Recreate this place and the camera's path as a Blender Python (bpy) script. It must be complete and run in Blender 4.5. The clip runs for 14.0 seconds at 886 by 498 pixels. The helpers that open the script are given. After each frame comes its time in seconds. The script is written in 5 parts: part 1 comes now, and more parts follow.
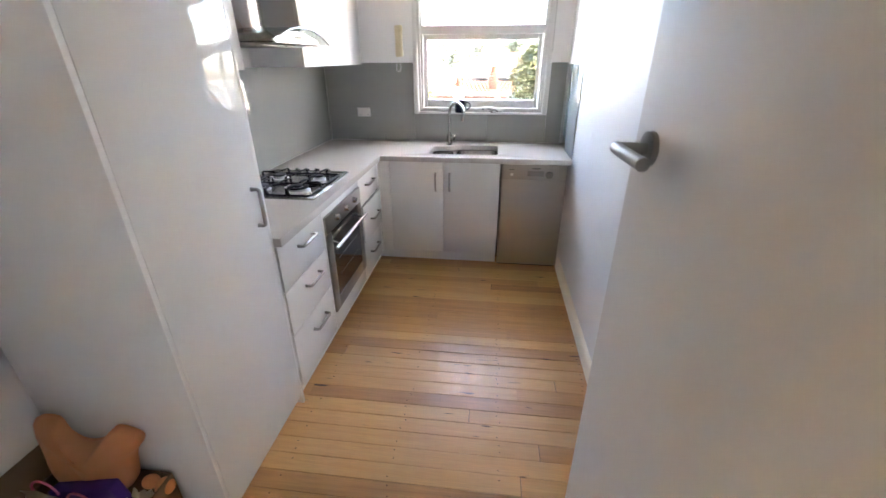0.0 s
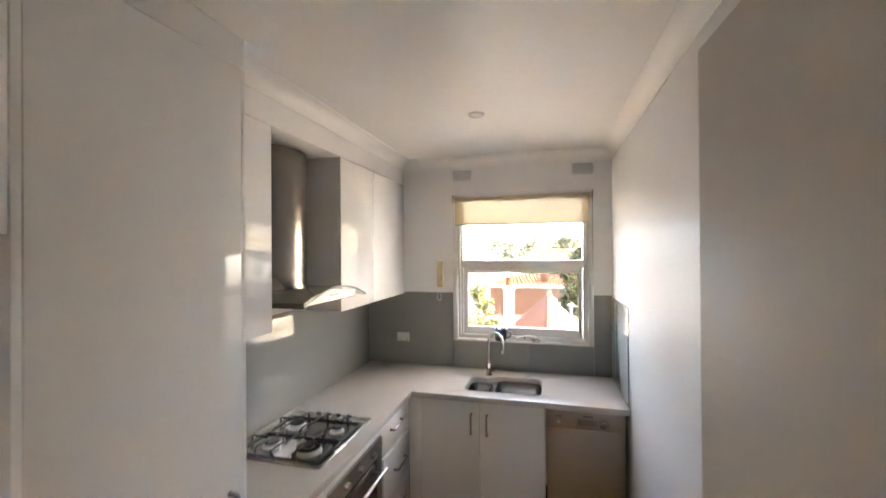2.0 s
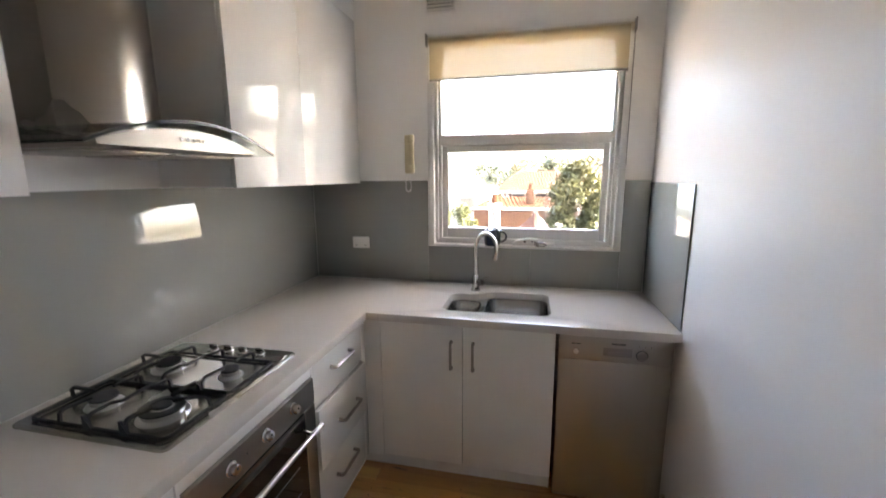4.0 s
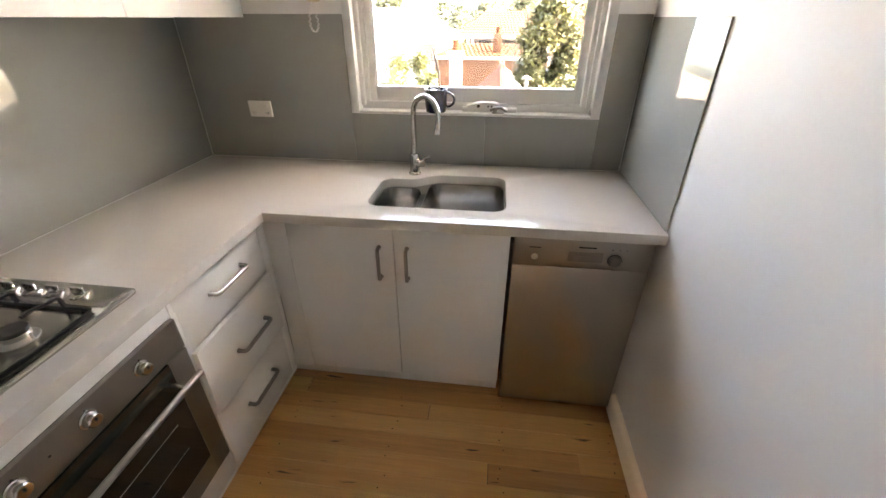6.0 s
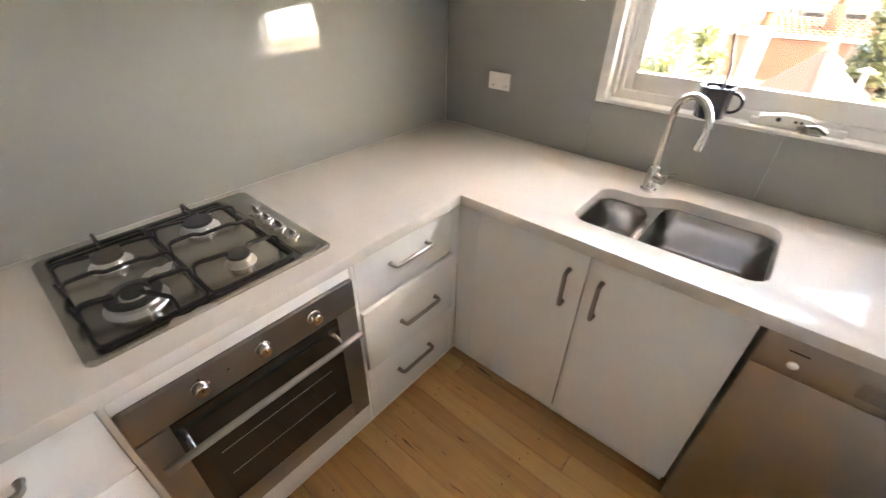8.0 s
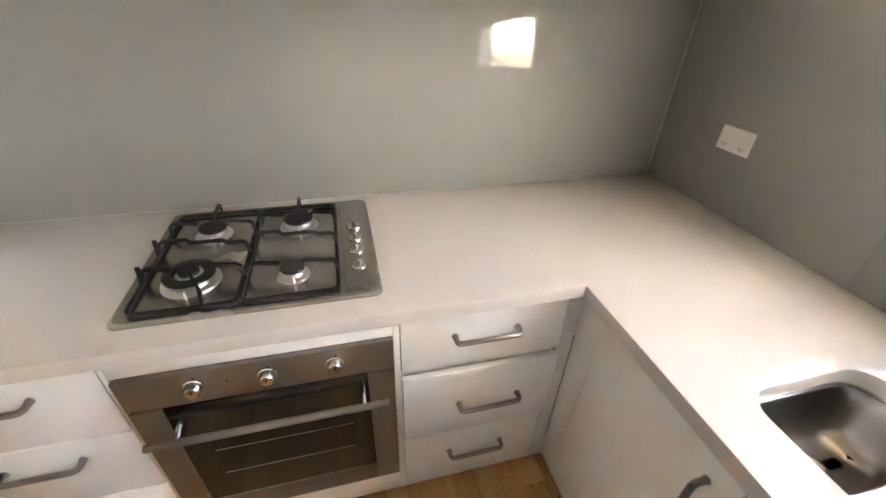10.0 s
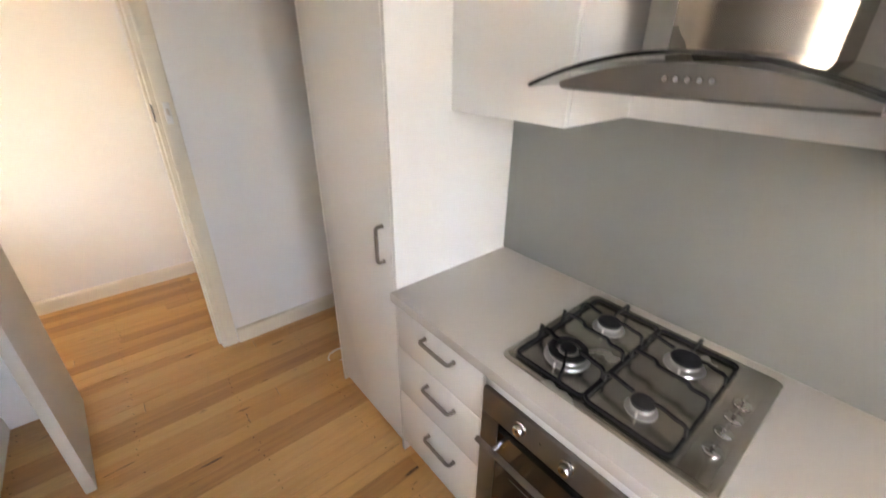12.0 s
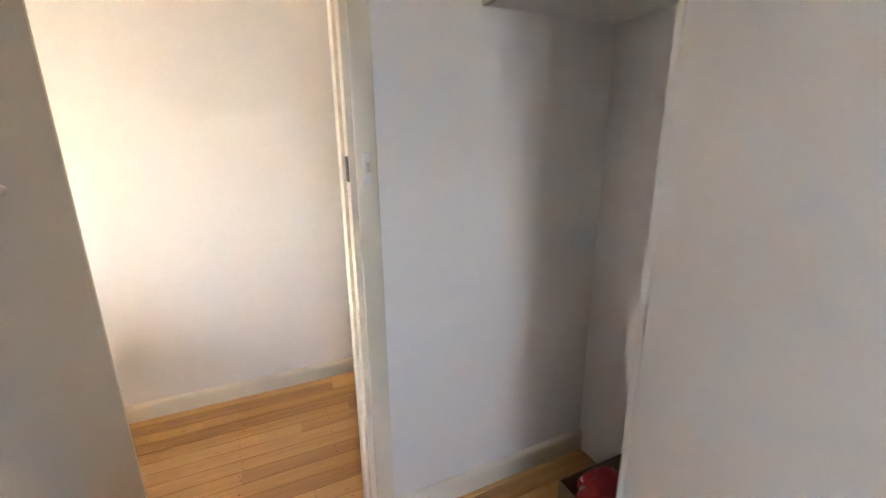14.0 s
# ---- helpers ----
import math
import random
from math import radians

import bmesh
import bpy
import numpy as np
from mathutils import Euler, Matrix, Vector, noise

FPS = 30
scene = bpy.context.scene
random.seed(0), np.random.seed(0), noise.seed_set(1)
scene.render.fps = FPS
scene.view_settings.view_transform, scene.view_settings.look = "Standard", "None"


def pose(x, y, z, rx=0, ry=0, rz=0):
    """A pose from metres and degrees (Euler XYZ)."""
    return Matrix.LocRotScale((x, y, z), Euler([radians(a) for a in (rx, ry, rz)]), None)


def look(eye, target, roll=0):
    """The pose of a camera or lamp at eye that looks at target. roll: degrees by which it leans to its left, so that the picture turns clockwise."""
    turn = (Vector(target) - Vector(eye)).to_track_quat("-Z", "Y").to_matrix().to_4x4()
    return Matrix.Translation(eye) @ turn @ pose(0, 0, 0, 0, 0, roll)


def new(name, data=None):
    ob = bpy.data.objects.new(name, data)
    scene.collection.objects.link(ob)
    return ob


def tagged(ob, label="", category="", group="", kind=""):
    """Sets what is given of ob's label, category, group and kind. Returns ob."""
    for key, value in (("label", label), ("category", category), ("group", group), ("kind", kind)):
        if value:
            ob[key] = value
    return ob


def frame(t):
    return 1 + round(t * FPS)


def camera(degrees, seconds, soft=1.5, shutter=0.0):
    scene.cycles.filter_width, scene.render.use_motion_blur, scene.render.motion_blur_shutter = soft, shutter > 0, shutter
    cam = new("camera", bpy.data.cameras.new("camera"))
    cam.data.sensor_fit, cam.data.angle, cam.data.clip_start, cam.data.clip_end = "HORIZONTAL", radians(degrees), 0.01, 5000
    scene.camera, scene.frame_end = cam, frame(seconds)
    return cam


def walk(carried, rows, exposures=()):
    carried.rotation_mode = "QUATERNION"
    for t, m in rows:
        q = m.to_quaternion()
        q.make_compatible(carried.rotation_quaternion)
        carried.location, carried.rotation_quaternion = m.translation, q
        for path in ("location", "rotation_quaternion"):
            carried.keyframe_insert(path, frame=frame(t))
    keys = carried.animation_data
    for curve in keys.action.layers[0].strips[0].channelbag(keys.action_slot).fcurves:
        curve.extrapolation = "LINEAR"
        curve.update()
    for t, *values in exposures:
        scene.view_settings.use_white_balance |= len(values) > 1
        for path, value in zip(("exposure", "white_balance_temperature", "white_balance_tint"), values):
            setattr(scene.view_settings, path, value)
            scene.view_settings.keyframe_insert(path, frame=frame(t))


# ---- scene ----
cam = camera(95.6, 14.0, soft=1.5, shutter=0.3)
PATH = [
    (0, (1.479, -3.654, 1.572), (1.261, -1.861, 0.715), -0.2),
    (0.5, (1.475, -3.605, 1.656), (1.073, -1.843, 0.8), -0.4),
    (1, (1.494, -3.538, 1.78), (1.032, -1.721, 1.082), -0.4),
    (1.5, (1.525, -3.465, 1.86), (1.033, -1.559, 1.51), -0.4),
    (2, (1.578, -3.367, 1.899), (1.072, -1.432, 1.908), -0.4),
    (2.5, (1.459, -3.135, 1.849), (0.964, -1.206, 2.035), -0.2),
    (3, (1.421, -2.909, 1.763), (0.919, -0.979, 1.911), -0.3),
    (3.5, (1.4, -2.669, 1.656), (0.923, -0.728, 1.619), -0.3),
    (4, (1.415, -2.444, 1.564), (0.994, -0.521, 1.21), -0.3),
    (4.2, (1.451, -2.399, 1.559), (1.04, -0.507, 1.058), -0.5),
    (6.3, (1.463, -1.833, 1.524), (1.258, -0.127, 0.5), 0.1),
    (6.5, (1.452, -1.783, 1.535), (1.2, -0.096, 0.491), 0.1),
    (7, (1.43, -1.722, 1.545), (0.944, -0.117, 0.455), 0.4),
    (7.5, (1.397, -1.71, 1.546), (0.623, -0.238, 0.435), 0.7),
    (8, (1.405, -1.679, 1.543), (0.345, -0.412, 0.416), 1.0),
    (8.2, (1.4, -1.67, 1.553), (0.254, -0.487, 0.419), 1.8),
    (10.3, (1.305, -1.163, 1.517), (-0.358, -0.991, 0.419), 1.8),
    (10.5, (1.311, -1.146, 1.525), (-0.351, -1.203, 0.415), 1.5),
    (11, (1.32, -1.143, 1.521), (-0.206, -1.781, 0.396), 1.6),
    (11.5, (1.272, -1.13, 1.602), (0.001, -2.188, 0.477), 0.9),
    (12, (1.297, -1.132, 1.713), (0.141, -2.501, 0.824), 0.6),
    (12.5, (1.317, -1.292, 1.796), (0.274, -2.906, 1.242), 0.3),
    (13, (1.378, -1.656, 1.784), (0.463, -3.38, 1.345), 0.4),
    (13.5, (1.367, -1.954, 1.651), (0.473, -3.691, 1.221), 0.7),
    (14, (1.324, -2.27, 1.506), (0.533, -4.033, 0.99), -0.6),
]
walk(cam, [(t, look(eye, target, roll)) for t, eye, target, roll in PATH],
     exposures=[(0.0, 6.64, 6600, 10), (1.0, 6.34, 7200, 10), (2.0, 5.99, 7600, 11), (3.0, 5.64, 7300, 11), (4.0, 5.76, 7350, 11), (6.5, 6.26, 8500, 11), (8.0, 6.66, 8300, 11), (10.5, 6.70, 8300, 11), (11.5, 6.64, 7900, 11), (12.5, 6.31, 8000, 11), (13.5, 6.20, 7400, 11), (14.0, 6.28, 7200, 11)])

# ---------------------------------------------------------------- light
SUN_AZ, SUN_EL = radians(92), radians(45)
world = bpy.data.worlds.new("world")
scene.world = world
world.use_nodes = True
wn, wl = world.node_tree.nodes, world.node_tree.links
sky = wn.new("ShaderNodeTexSky")
sky.sky_type = "NISHITA"
sky.sun_disc = False
sky.sun_elevation, sky.sun_rotation = SUN_EL, SUN_AZ
sky.air_density, sky.dust_density, sky.ozone_density = 0.7, 4.0, 0.6
wl.new(sky.outputs["Color"], wn["Background"].inputs["Color"])
wn["Background"].inputs["Strength"].default_value = 0.15

sun_data = bpy.data.lights.new("sun", "SUN")
sun_data.energy, sun_data.angle, sun_data.color = 1.2, radians(1), (1.0, 0.95, 0.87)
sun = new("sun", sun_data)
sun_way = Vector((math.sin(SUN_AZ) * math.cos(SUN_EL), math.cos(SUN_AZ) * math.cos(SUN_EL), math.sin(SUN_EL)))
sun.matrix_world = look(sun_way * 40, (0, 0, 0))


# ---------------------------------------------------------------- materials
def material(name, base, rough=0.5, metal=0.0, vary=0.05, scale=6.0, grain=0.0, grain_scale=120.0, stretch=(1, 1, 1),
             coat=0.0, rough_vary=0.06, spec=0.5, rand=0.0):
    """A surface with blotches at one scale, fine grain at another, and uneven gloss."""
    m = bpy.data.materials.new(name)
    m.use_nodes = True
    n, l = m.node_tree.nodes, m.node_tree.links
    b = n["Principled BSDF"]
    tc = n.new("ShaderNodeTexCoord")
    mp = n.new("ShaderNodeMapping")
    mp.inputs["Scale"].default_value = stretch
    l.new(tc.outputs["Object"], mp.inputs["Vector"])
    big = n.new("ShaderNodeTexNoise")
    big.inputs["Scale"].default_value, big.inputs["Detail"].default_value = scale, 4
    l.new(mp.outputs[0], big.inputs["Vector"])
    fine = n.new("ShaderNodeTexNoise")
    fine.inputs["Scale"].default_value, fine.inputs["Detail"].default_value = grain_scale, 3
    l.new(mp.outputs[0], fine.inputs["Vector"])
    ramp = n.new("ShaderNodeMix")
    ramp.data_type = "RGBA"
    ramp.inputs["A"].default_value = (*[c * (1 - vary) for c in base], 1)
    ramp.inputs["B"].default_value = (*[min(1, c * (1 + vary)) for c in base], 1)
    l.new(big.outputs["Fac"], ramp.inputs["Factor"])
    out = ramp.outputs["Result"]
    if rand:
        oi = n.new("ShaderNodeObjectInfo")
        mr = n.new("ShaderNodeMapRange")
        mr.inputs["To Min"].default_value, mr.inputs["To Max"].default_value = 1 - rand, 1 + rand
        l.new(oi.outputs["Random"], mr.inputs["Value"])
        hs = n.new("ShaderNodeHueSaturation")
        l.new(mr.outputs[0], hs.inputs["Value"])
        l.new(out, hs.inputs["Color"])
        out = hs.outputs[0]
    l.new(out, b.inputs["Base Color"])
    rr = n.new("ShaderNodeMapRange")
    rr.inputs["To Min"].default_value, rr.inputs["To Max"].default_value = max(0.01, rough - rough_vary), min(1, rough + rough_vary)
    l.new(fine.outputs["Fac"] if grain else big.outputs["Fac"], rr.inputs["Value"])
    l.new(rr.outputs[0], b.inputs["Roughness"])
    b.inputs["Metallic"].default_value = metal
    b.inputs["Specular IOR Level"].default_value = spec
    b.inputs["Coat Weight"].default_value = coat
    b.inputs["Coat Roughness"].default_value = 0.04
    if grain:
        bump = n.new("ShaderNodeBump")
        bump.inputs["Strength"].default_value, bump.inputs["Distance"].default_value = grain, 0.002
        l.new(fine.outputs["Fac"], bump.inputs["Height"])
        l.new(bump.outputs[0], b.inputs["Normal"])
    return m


def wood_floor_material():
    """Clear-finished eucalypt boards: honey to brown, streaked along the board, each board its own tone."""
    m = bpy.data.materials.new("floor_boards")
    m.use_nodes = True
    n, l = m.node_tree.nodes, m.node_tree.links
    b = n["Principled BSDF"]
    tc, oi = n.new("ShaderNodeTexCoord"), n.new("ShaderNodeObjectInfo")
    off = n.new("ShaderNodeVectorMath")
    off.operation = "MULTIPLY_ADD"
    off.inputs[1].default_value = (1, 1, 1)
    sc = n.new("ShaderNodeVectorMath")
    sc.operation = "SCALE"
    sc.inputs[0].default_value = (7.3, 11.9, 3.1)
    l.new(oi.outputs["Random"], sc.inputs["Scale"])
    l.new(tc.outputs["Object"], off.inputs[0])
    l.new(sc.outputs[0], off.inputs[2])
    mp = n.new("ShaderNodeMapping")
    mp.inputs["Scale"].default_value = (1.2, 26, 10)
    l.new(off.outputs[0], mp.inputs["Vector"])
    streak = n.new("ShaderNodeTexNoise")
    streak.inputs["Scale"].default_value, streak.inputs["Detail"].default_value, streak.inputs["Distortion"].default_value = 1.6, 6, 0.6
    l.new(mp.outputs[0], streak.inputs["Vector"])
    fine = n.new("ShaderNodeTexNoise")
    mp2 = n.new("ShaderNodeMapping")
    mp2.inputs["Scale"].default_value = (8, 260, 60)
    l.new(off.outputs[0], mp2.inputs["Vector"])
    fine.inputs["Scale"].default_value, fine.inputs["Detail"].default_value = 1.0, 3
    l.new(mp2.outputs[0], fine.inputs["Vector"])
    tone = n.new("ShaderNodeValToRGB")
    el = tone.color_ramp.elements
    el[0].position, el[0].color = 0.0, (0.36, 0.16, 0.055, 1)
    el[1].position, el[1].color = 1.0, (0.82, 0.49, 0.21, 1)
    e = tone.color_ramp.elements.new(0.5)
    e.color = (0.70, 0.36, 0.13, 1)
    add = n.new("ShaderNodeMath")
    add.operation = "MULTIPLY_ADD"
    add.inputs[1].default_value = 0.55
    l.new(streak.outputs["Fac"], add.inputs[0])
    half = n.new("ShaderNodeMath")
    half.operation = "MULTIPLY_ADD"
    half.inputs[1].default_value, half.inputs[2].default_value = 0.58, -0.04
    l.new(oi.outputs["Random"], half.inputs[0])
    l.new(half.outputs[0], add.inputs[2])
    l.new(add.outputs[0], tone.inputs["Fac"])
    mix = n.new("ShaderNodeMix")
    mix.data_type, mix.blend_type = "RGBA", "MULTIPLY"
    mix.inputs["Factor"].default_value = 0.35
    l.new(tone.outputs[0], mix.inputs["A"])
    l.new(fine.outputs["Fac"], mix.inputs["B"])
    # dark gum veins and small knots
    knot = n.new("ShaderNodeTexNoise")
    mp3 = n.new("ShaderNodeMapping")
    mp3.inputs["Scale"].default_value = (2.2, 14, 4)
    l.new(off.outputs[0], mp3.inputs["Vector"])
    knot.inputs["Scale"].default_value, knot.inputs["Detail"].default_value = 2.4, 2
    l.new(mp3.outputs[0], knot.inputs["Vector"])
    kr = n.new("ShaderNodeMapRange")
    kr.inputs["From Min"].default_value, kr.inputs["From Max"].default_value = 0.70, 0.76
    l.new(knot.outputs["Fac"], kr.inputs["Value"])
    mix2 = n.new("ShaderNodeMix")
    mix2.data_type = "RGBA"
    l.new(kr.outputs[0], mix2.inputs["Factor"])
    l.new(mix.outputs["Result"], mix2.inputs["A"])
    mix2.inputs["B"].default_value = (0.06, 0.028, 0.012, 1)
    l.new(mix2.outputs["Result"], b.inputs["Base Color"])
    rr = n.new("ShaderNodeMapRange")
    rr.inputs["To Min"].default_value, rr.inputs["To Max"].default_value = 0.28, 0.45
    l.new(streak.outputs["Fac"], rr.inputs["Value"])
    l.new(rr.outputs[0], b.inputs["Roughness"])
    bump = n.new("ShaderNodeBump")
    bump.inputs["Strength"].default_value, bump.inputs["Distance"].default_value = 0.12, 0.001
    l.new(fine.outputs["Fac"], bump.inputs["Height"])
    l.new(bump.outputs[0], b.inputs["Normal"])
    return m


def glass_material(name, tint=(1, 1, 1), rough=0.0, ior=1.45):
    m = bpy.data.materials.new(name)
    m.use_nodes = True
    b = m.node_tree.nodes["Principled BSDF"]
    b.inputs["Base Color"].default_value = (*tint, 1)
    b.inputs["Transmission Weight"].default_value = 1
    b.inputs["Roughness"].default_value = rough
    b.inputs["IOR"].default_value = ior
    return m


def blind_material(name, open_weave):
    m = bpy.data.materials.new(name)
    m.use_nodes = True
    n, l = m.node_tree.nodes, m.node_tree.links
    b = n["Principled BSDF"]
    b.inputs["Base Color"].default_value = (0.66, 0.55, 0.38, 1)
    b.inputs["Roughness"].default_value = 0.9
    tr = n.new("ShaderNodeBsdfTranslucent")
    tr.inputs["Color"].default_value = (0.42, 0.35, 0.23, 1)
    mx = n.new("ShaderNodeMixShader")
    mx.inputs[0].default_value = 0.42
    weave = n.new("ShaderNodeTexNoise")
    weave.inputs["Scale"].default_value = 400
    bump = n.new("ShaderNodeBump")
    bump.inputs["Strength"].default_value = 0.15
    l.new(weave.outputs["Fac"], bump.inputs["Height"])
    l.new(bump.outputs[0], b.inputs["Normal"])
    l.new(b.outputs[0], mx.inputs[1])
    l.new(tr.outputs[0], mx.inputs[2])
    # the open weave lets a little of the view through
    sheer = n.new("ShaderNodeBsdfTransparent")
    sheer.inputs["Color"].default_value = (0.97, 0.92, 0.84, 1)
    ms = n.new("ShaderNodeMixShader")
    ms.inputs[0].default_value = open_weave
    l.new(mx.outputs[0], ms.inputs[1])
    l.new(sheer.outputs[0], ms.inputs[2])
    l.new(ms.outputs[0], n["Material Output"].inputs["Surface"])
    return m


M_WALL = material("wall_paint", (0.86, 0.84, 0.81), 0.42, vary=0.02, scale=2.5, grain=0.12, grain_scale=160)
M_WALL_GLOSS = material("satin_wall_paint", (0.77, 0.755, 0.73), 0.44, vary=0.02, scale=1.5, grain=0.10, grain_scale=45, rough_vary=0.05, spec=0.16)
M_CEIL = material("ceiling_paint", (0.88, 0.85, 0.80), 0.42, vary=0.015, scale=2, grain=0.08, grain_scale=140)
M_TRIM = material("gloss_trim_paint", (0.80, 0.73, 0.60), 0.32, vary=0.015, scale=4, grain=0.02, grain_scale=60, rough_vary=0.04)
M_WINDOW = material("white_window_paint", (0.78, 0.76, 0.72), 0.38, vary=0.015, scale=5, grain=0.02, grain_scale=70, rough_vary=0.04)
M_CAB = material("gloss_white_laminate", (0.86, 0.845, 0.81), 0.045, vary=0.012, scale=1.2, rough_vary=0.02, spec=0.13)
M_CABIN = material("white_melamine", (0.84, 0.82, 0.79), 0.4, vary=0.015, scale=3, rough_vary=0.05)
M_DARK = material("slot_shade", (0.03, 0.028, 0.025), 0.8, vary=0.1)
M_BENCH = material("beige_stone_bench", (0.62, 0.575, 0.52), 0.12, vary=0.03, scale=3, grain=0.02, grain_scale=420, rough_vary=0.04, spec=0.30)
M_SPLASH = material("grey_back_painted_glass", (0.31, 0.308, 0.28), 0.008, vary=0.02, scale=1.2, rough_vary=0.004, spec=0.32)
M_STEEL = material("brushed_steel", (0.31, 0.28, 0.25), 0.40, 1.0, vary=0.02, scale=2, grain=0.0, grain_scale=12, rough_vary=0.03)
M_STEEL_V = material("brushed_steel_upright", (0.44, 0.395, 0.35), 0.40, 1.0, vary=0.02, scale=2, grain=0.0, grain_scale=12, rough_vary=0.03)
# chimney steel, base darkened to stand for the dark surroundings it reflects
M_CHIMNEY = material("dark_reflecting_steel", (0.25, 0.222, 0.195), 0.27, 1.0, vary=0.03, scale=2, grain=0.0, grain_scale=12, rough_vary=0.03)
M_HOB = material("hob_steel", (0.43, 0.405, 0.365), 0.26, 1.0, vary=0.04, scale=5, grain=0.0, grain_scale=12, rough_vary=0.05)
M_BOWL = material("sink_bowl_steel", (0.27, 0.255, 0.235), 0.26, 1.0, vary=0.03, scale=4, grain=0.0, grain_scale=12, rough_vary=0.03)
M_CHROME = material("chrome", (0.55, 0.54, 0.53), 0.12, 1.0, vary=0.02, rough_vary=0.04)
M_SATIN = material("satin_nickel", (0.32, 0.295, 0.27), 0.32, 1.0, vary=0.04, scale=20, rough_vary=0.05)
M_IRON = material("black_enamel", (0.011, 0.010, 0.010), 0.5, vary=0.2, scale=30, grain=0.05, grain_scale=150, spec=0.3)
M_ALLOY = material("cast_alloy", (0.42, 0.405, 0.39), 0.34, 1.0, vary=0.05, scale=25, rough_vary=0.05)
M_CAP = material("burner_cap", (0.022, 0.021, 0.023), 0.5, vary=0.2, scale=40, grain=0.1)
M_OVENGLASS = material("dark_oven_glass", (0.022, 0.017, 0.012), 0.05, vary=0.1, rough_vary=0.02)
M_OVENBLACK = material("oven_black", (0.02, 0.018, 0.015), 0.3, vary=0.1)
M_PLASTIC = material("white_plastic", (0.78, 0.76, 0.72), 0.35, vary=0.02, scale=10)
M_CREAM = material("cream_plastic", (0.72, 0.62, 0.40), 0.35, vary=0.05, scale=15)
M_NAVY = material("navy_glaze", (0.018, 0.020, 0.035), 0.12, vary=0.2, scale=12, coat=0.4)
M_GREY = material("grey_plastic", (0.20, 0.185, 0.175), 0.45, vary=0.05, scale=20)
M_BOARD = wood_floor_material()
M_SUB = material("dark_subfloor", (0.015, 0.009, 0.005), 0.9, vary=0.2)
M_GLASS = glass_material("window_glass")
M_HOODGLASS = glass_material("hood_glass", (0.86, 0.93, 0.90))
M_BLIND = blind_material("sheer_blind_fabric", 0.15)
M_ROLLED = material("rolled_blind_fabric", (0.62, 0.55, 0.43), 0.85, vary=0.04, scale=9, grain=0.1, grain_scale=300)
# cardboard brown, darkened to include the shadow of the fridge space
M_CARD = material("shaded_brown_cardboard", (0.21, 0.13, 0.07), 0.85, vary=0.1, scale=14, grain=0.15, grain_scale=90)
M_ORANGE = material("orange_foam", (0.74, 0.32, 0.14), 0.55, vary=0.06, scale=7, grain=0.1, grain_scale=200)
M_PURPLE = material("purple_cloth", (0.12, 0.03, 0.28), 0.7, vary=0.15, scale=20, grain=0.3, grain_scale=220)
M_PINK = material("pink_cord", (0.75, 0.16, 0.30), 0.5, vary=0.08)
M_RED = material("red_plastic", (0.45, 0.03, 0.03), 0.4, vary=0.15, scale=15)
M_PAPER = material("crumpled_paper", (0.62, 0.55, 0.46), 0.8, vary=0.1, scale=18, grain=0.3, grain_scale=60)

# ---------------------------------------------------------------- building helpers
ORIGIN = {}


def thing(name, at, label, category, group="", kind=""):
    ob = new(name)
    ob.empty_display_size = 0.1
    ob.location = at
    ORIGIN[ob] = Vector(at)
    return tagged(ob, label, category, group, kind)


def part(name, bm, mat, parent=None, label="", smooth=40):
    """Links a bmesh, given in world metres, as one mesh object under a thing or a part."""
    base = ORIGIN[parent] if parent else Vector((0, 0, 0))
    bmesh.ops.remove_doubles(bm, verts=bm.verts, dist=1e-6)
    bmesh.ops.recalc_face_normals(bm, faces=bm.faces)
    if parent:
        bmesh.ops.translate(bm, vec=-base, verts=bm.verts)
    # broad flat faces stay flat, so that only the bevels and curves between them shade softly
    bm.normal_update()
    area = {f: f.calc_area() for f in bm.faces}
    for f in bm.faces:
        f.smooth = area[f] < 1e-4 or not all(g is f or area[g] < 0.15 * area[f] or f.normal.dot(g.normal) > 0.9998 for e in f.edges for g in e.link_faces)
    me = bpy.data.meshes.new(name)
    bm.to_mesh(me)
    bm.free()
    me.set_sharp_from_angle(angle=radians(smooth))
    me.materials.append(mat)
    ob = new(name, me)
    if parent:
        ob.parent = parent
        ORIGIN[ob] = base
    if label:
        ob["label"] = label
    return ob


def setting(name, bm, mat, label, category="", smooth=40):
    ob = part(name, bm, mat, None, "", smooth)
    ORIGIN[ob] = Vector((0, 0, 0))
    return tagged(ob, label, category or name.split("_")[0], "", "structure")


def box(x0, x1, y0, y1, z0, z1, bevel=0.0, bm=None, seg=2):
    bm = bm or bmesh.new()
    x0, x1, y0, y1, z0, z1 = min(x0, x1), max(x0, x1), min(y0, y1), max(y0, y1), min(z0, z1), max(z0, z1)
    v = [bm.verts.new(p) for p in ((x0, y0, z0), (x1, y0, z0), (x1, y1, z0), (x0, y1, z0), (x0, y0, z1), (x1, y0, z1), (x1, y1, z1), (x0, y1, z1))]
    f = [bm.faces.new([v[i] for i in q]) for q in ((0, 3, 2, 1), (4, 5, 6, 7), (0, 1, 5, 4), (1, 2, 6, 5), (2, 3, 7, 6), (3, 0, 4, 7))]
    if bevel:
        edges = list({e for q in f for e in q.edges})
        bmesh.ops.bevel(bm, geom=edges, offset=bevel, segments=seg, profile=0.5, affect="EDGES")
    return bm


def ring_frame(p, u, w, pts):
    return [p + u * a + w * b for a, b in pts]


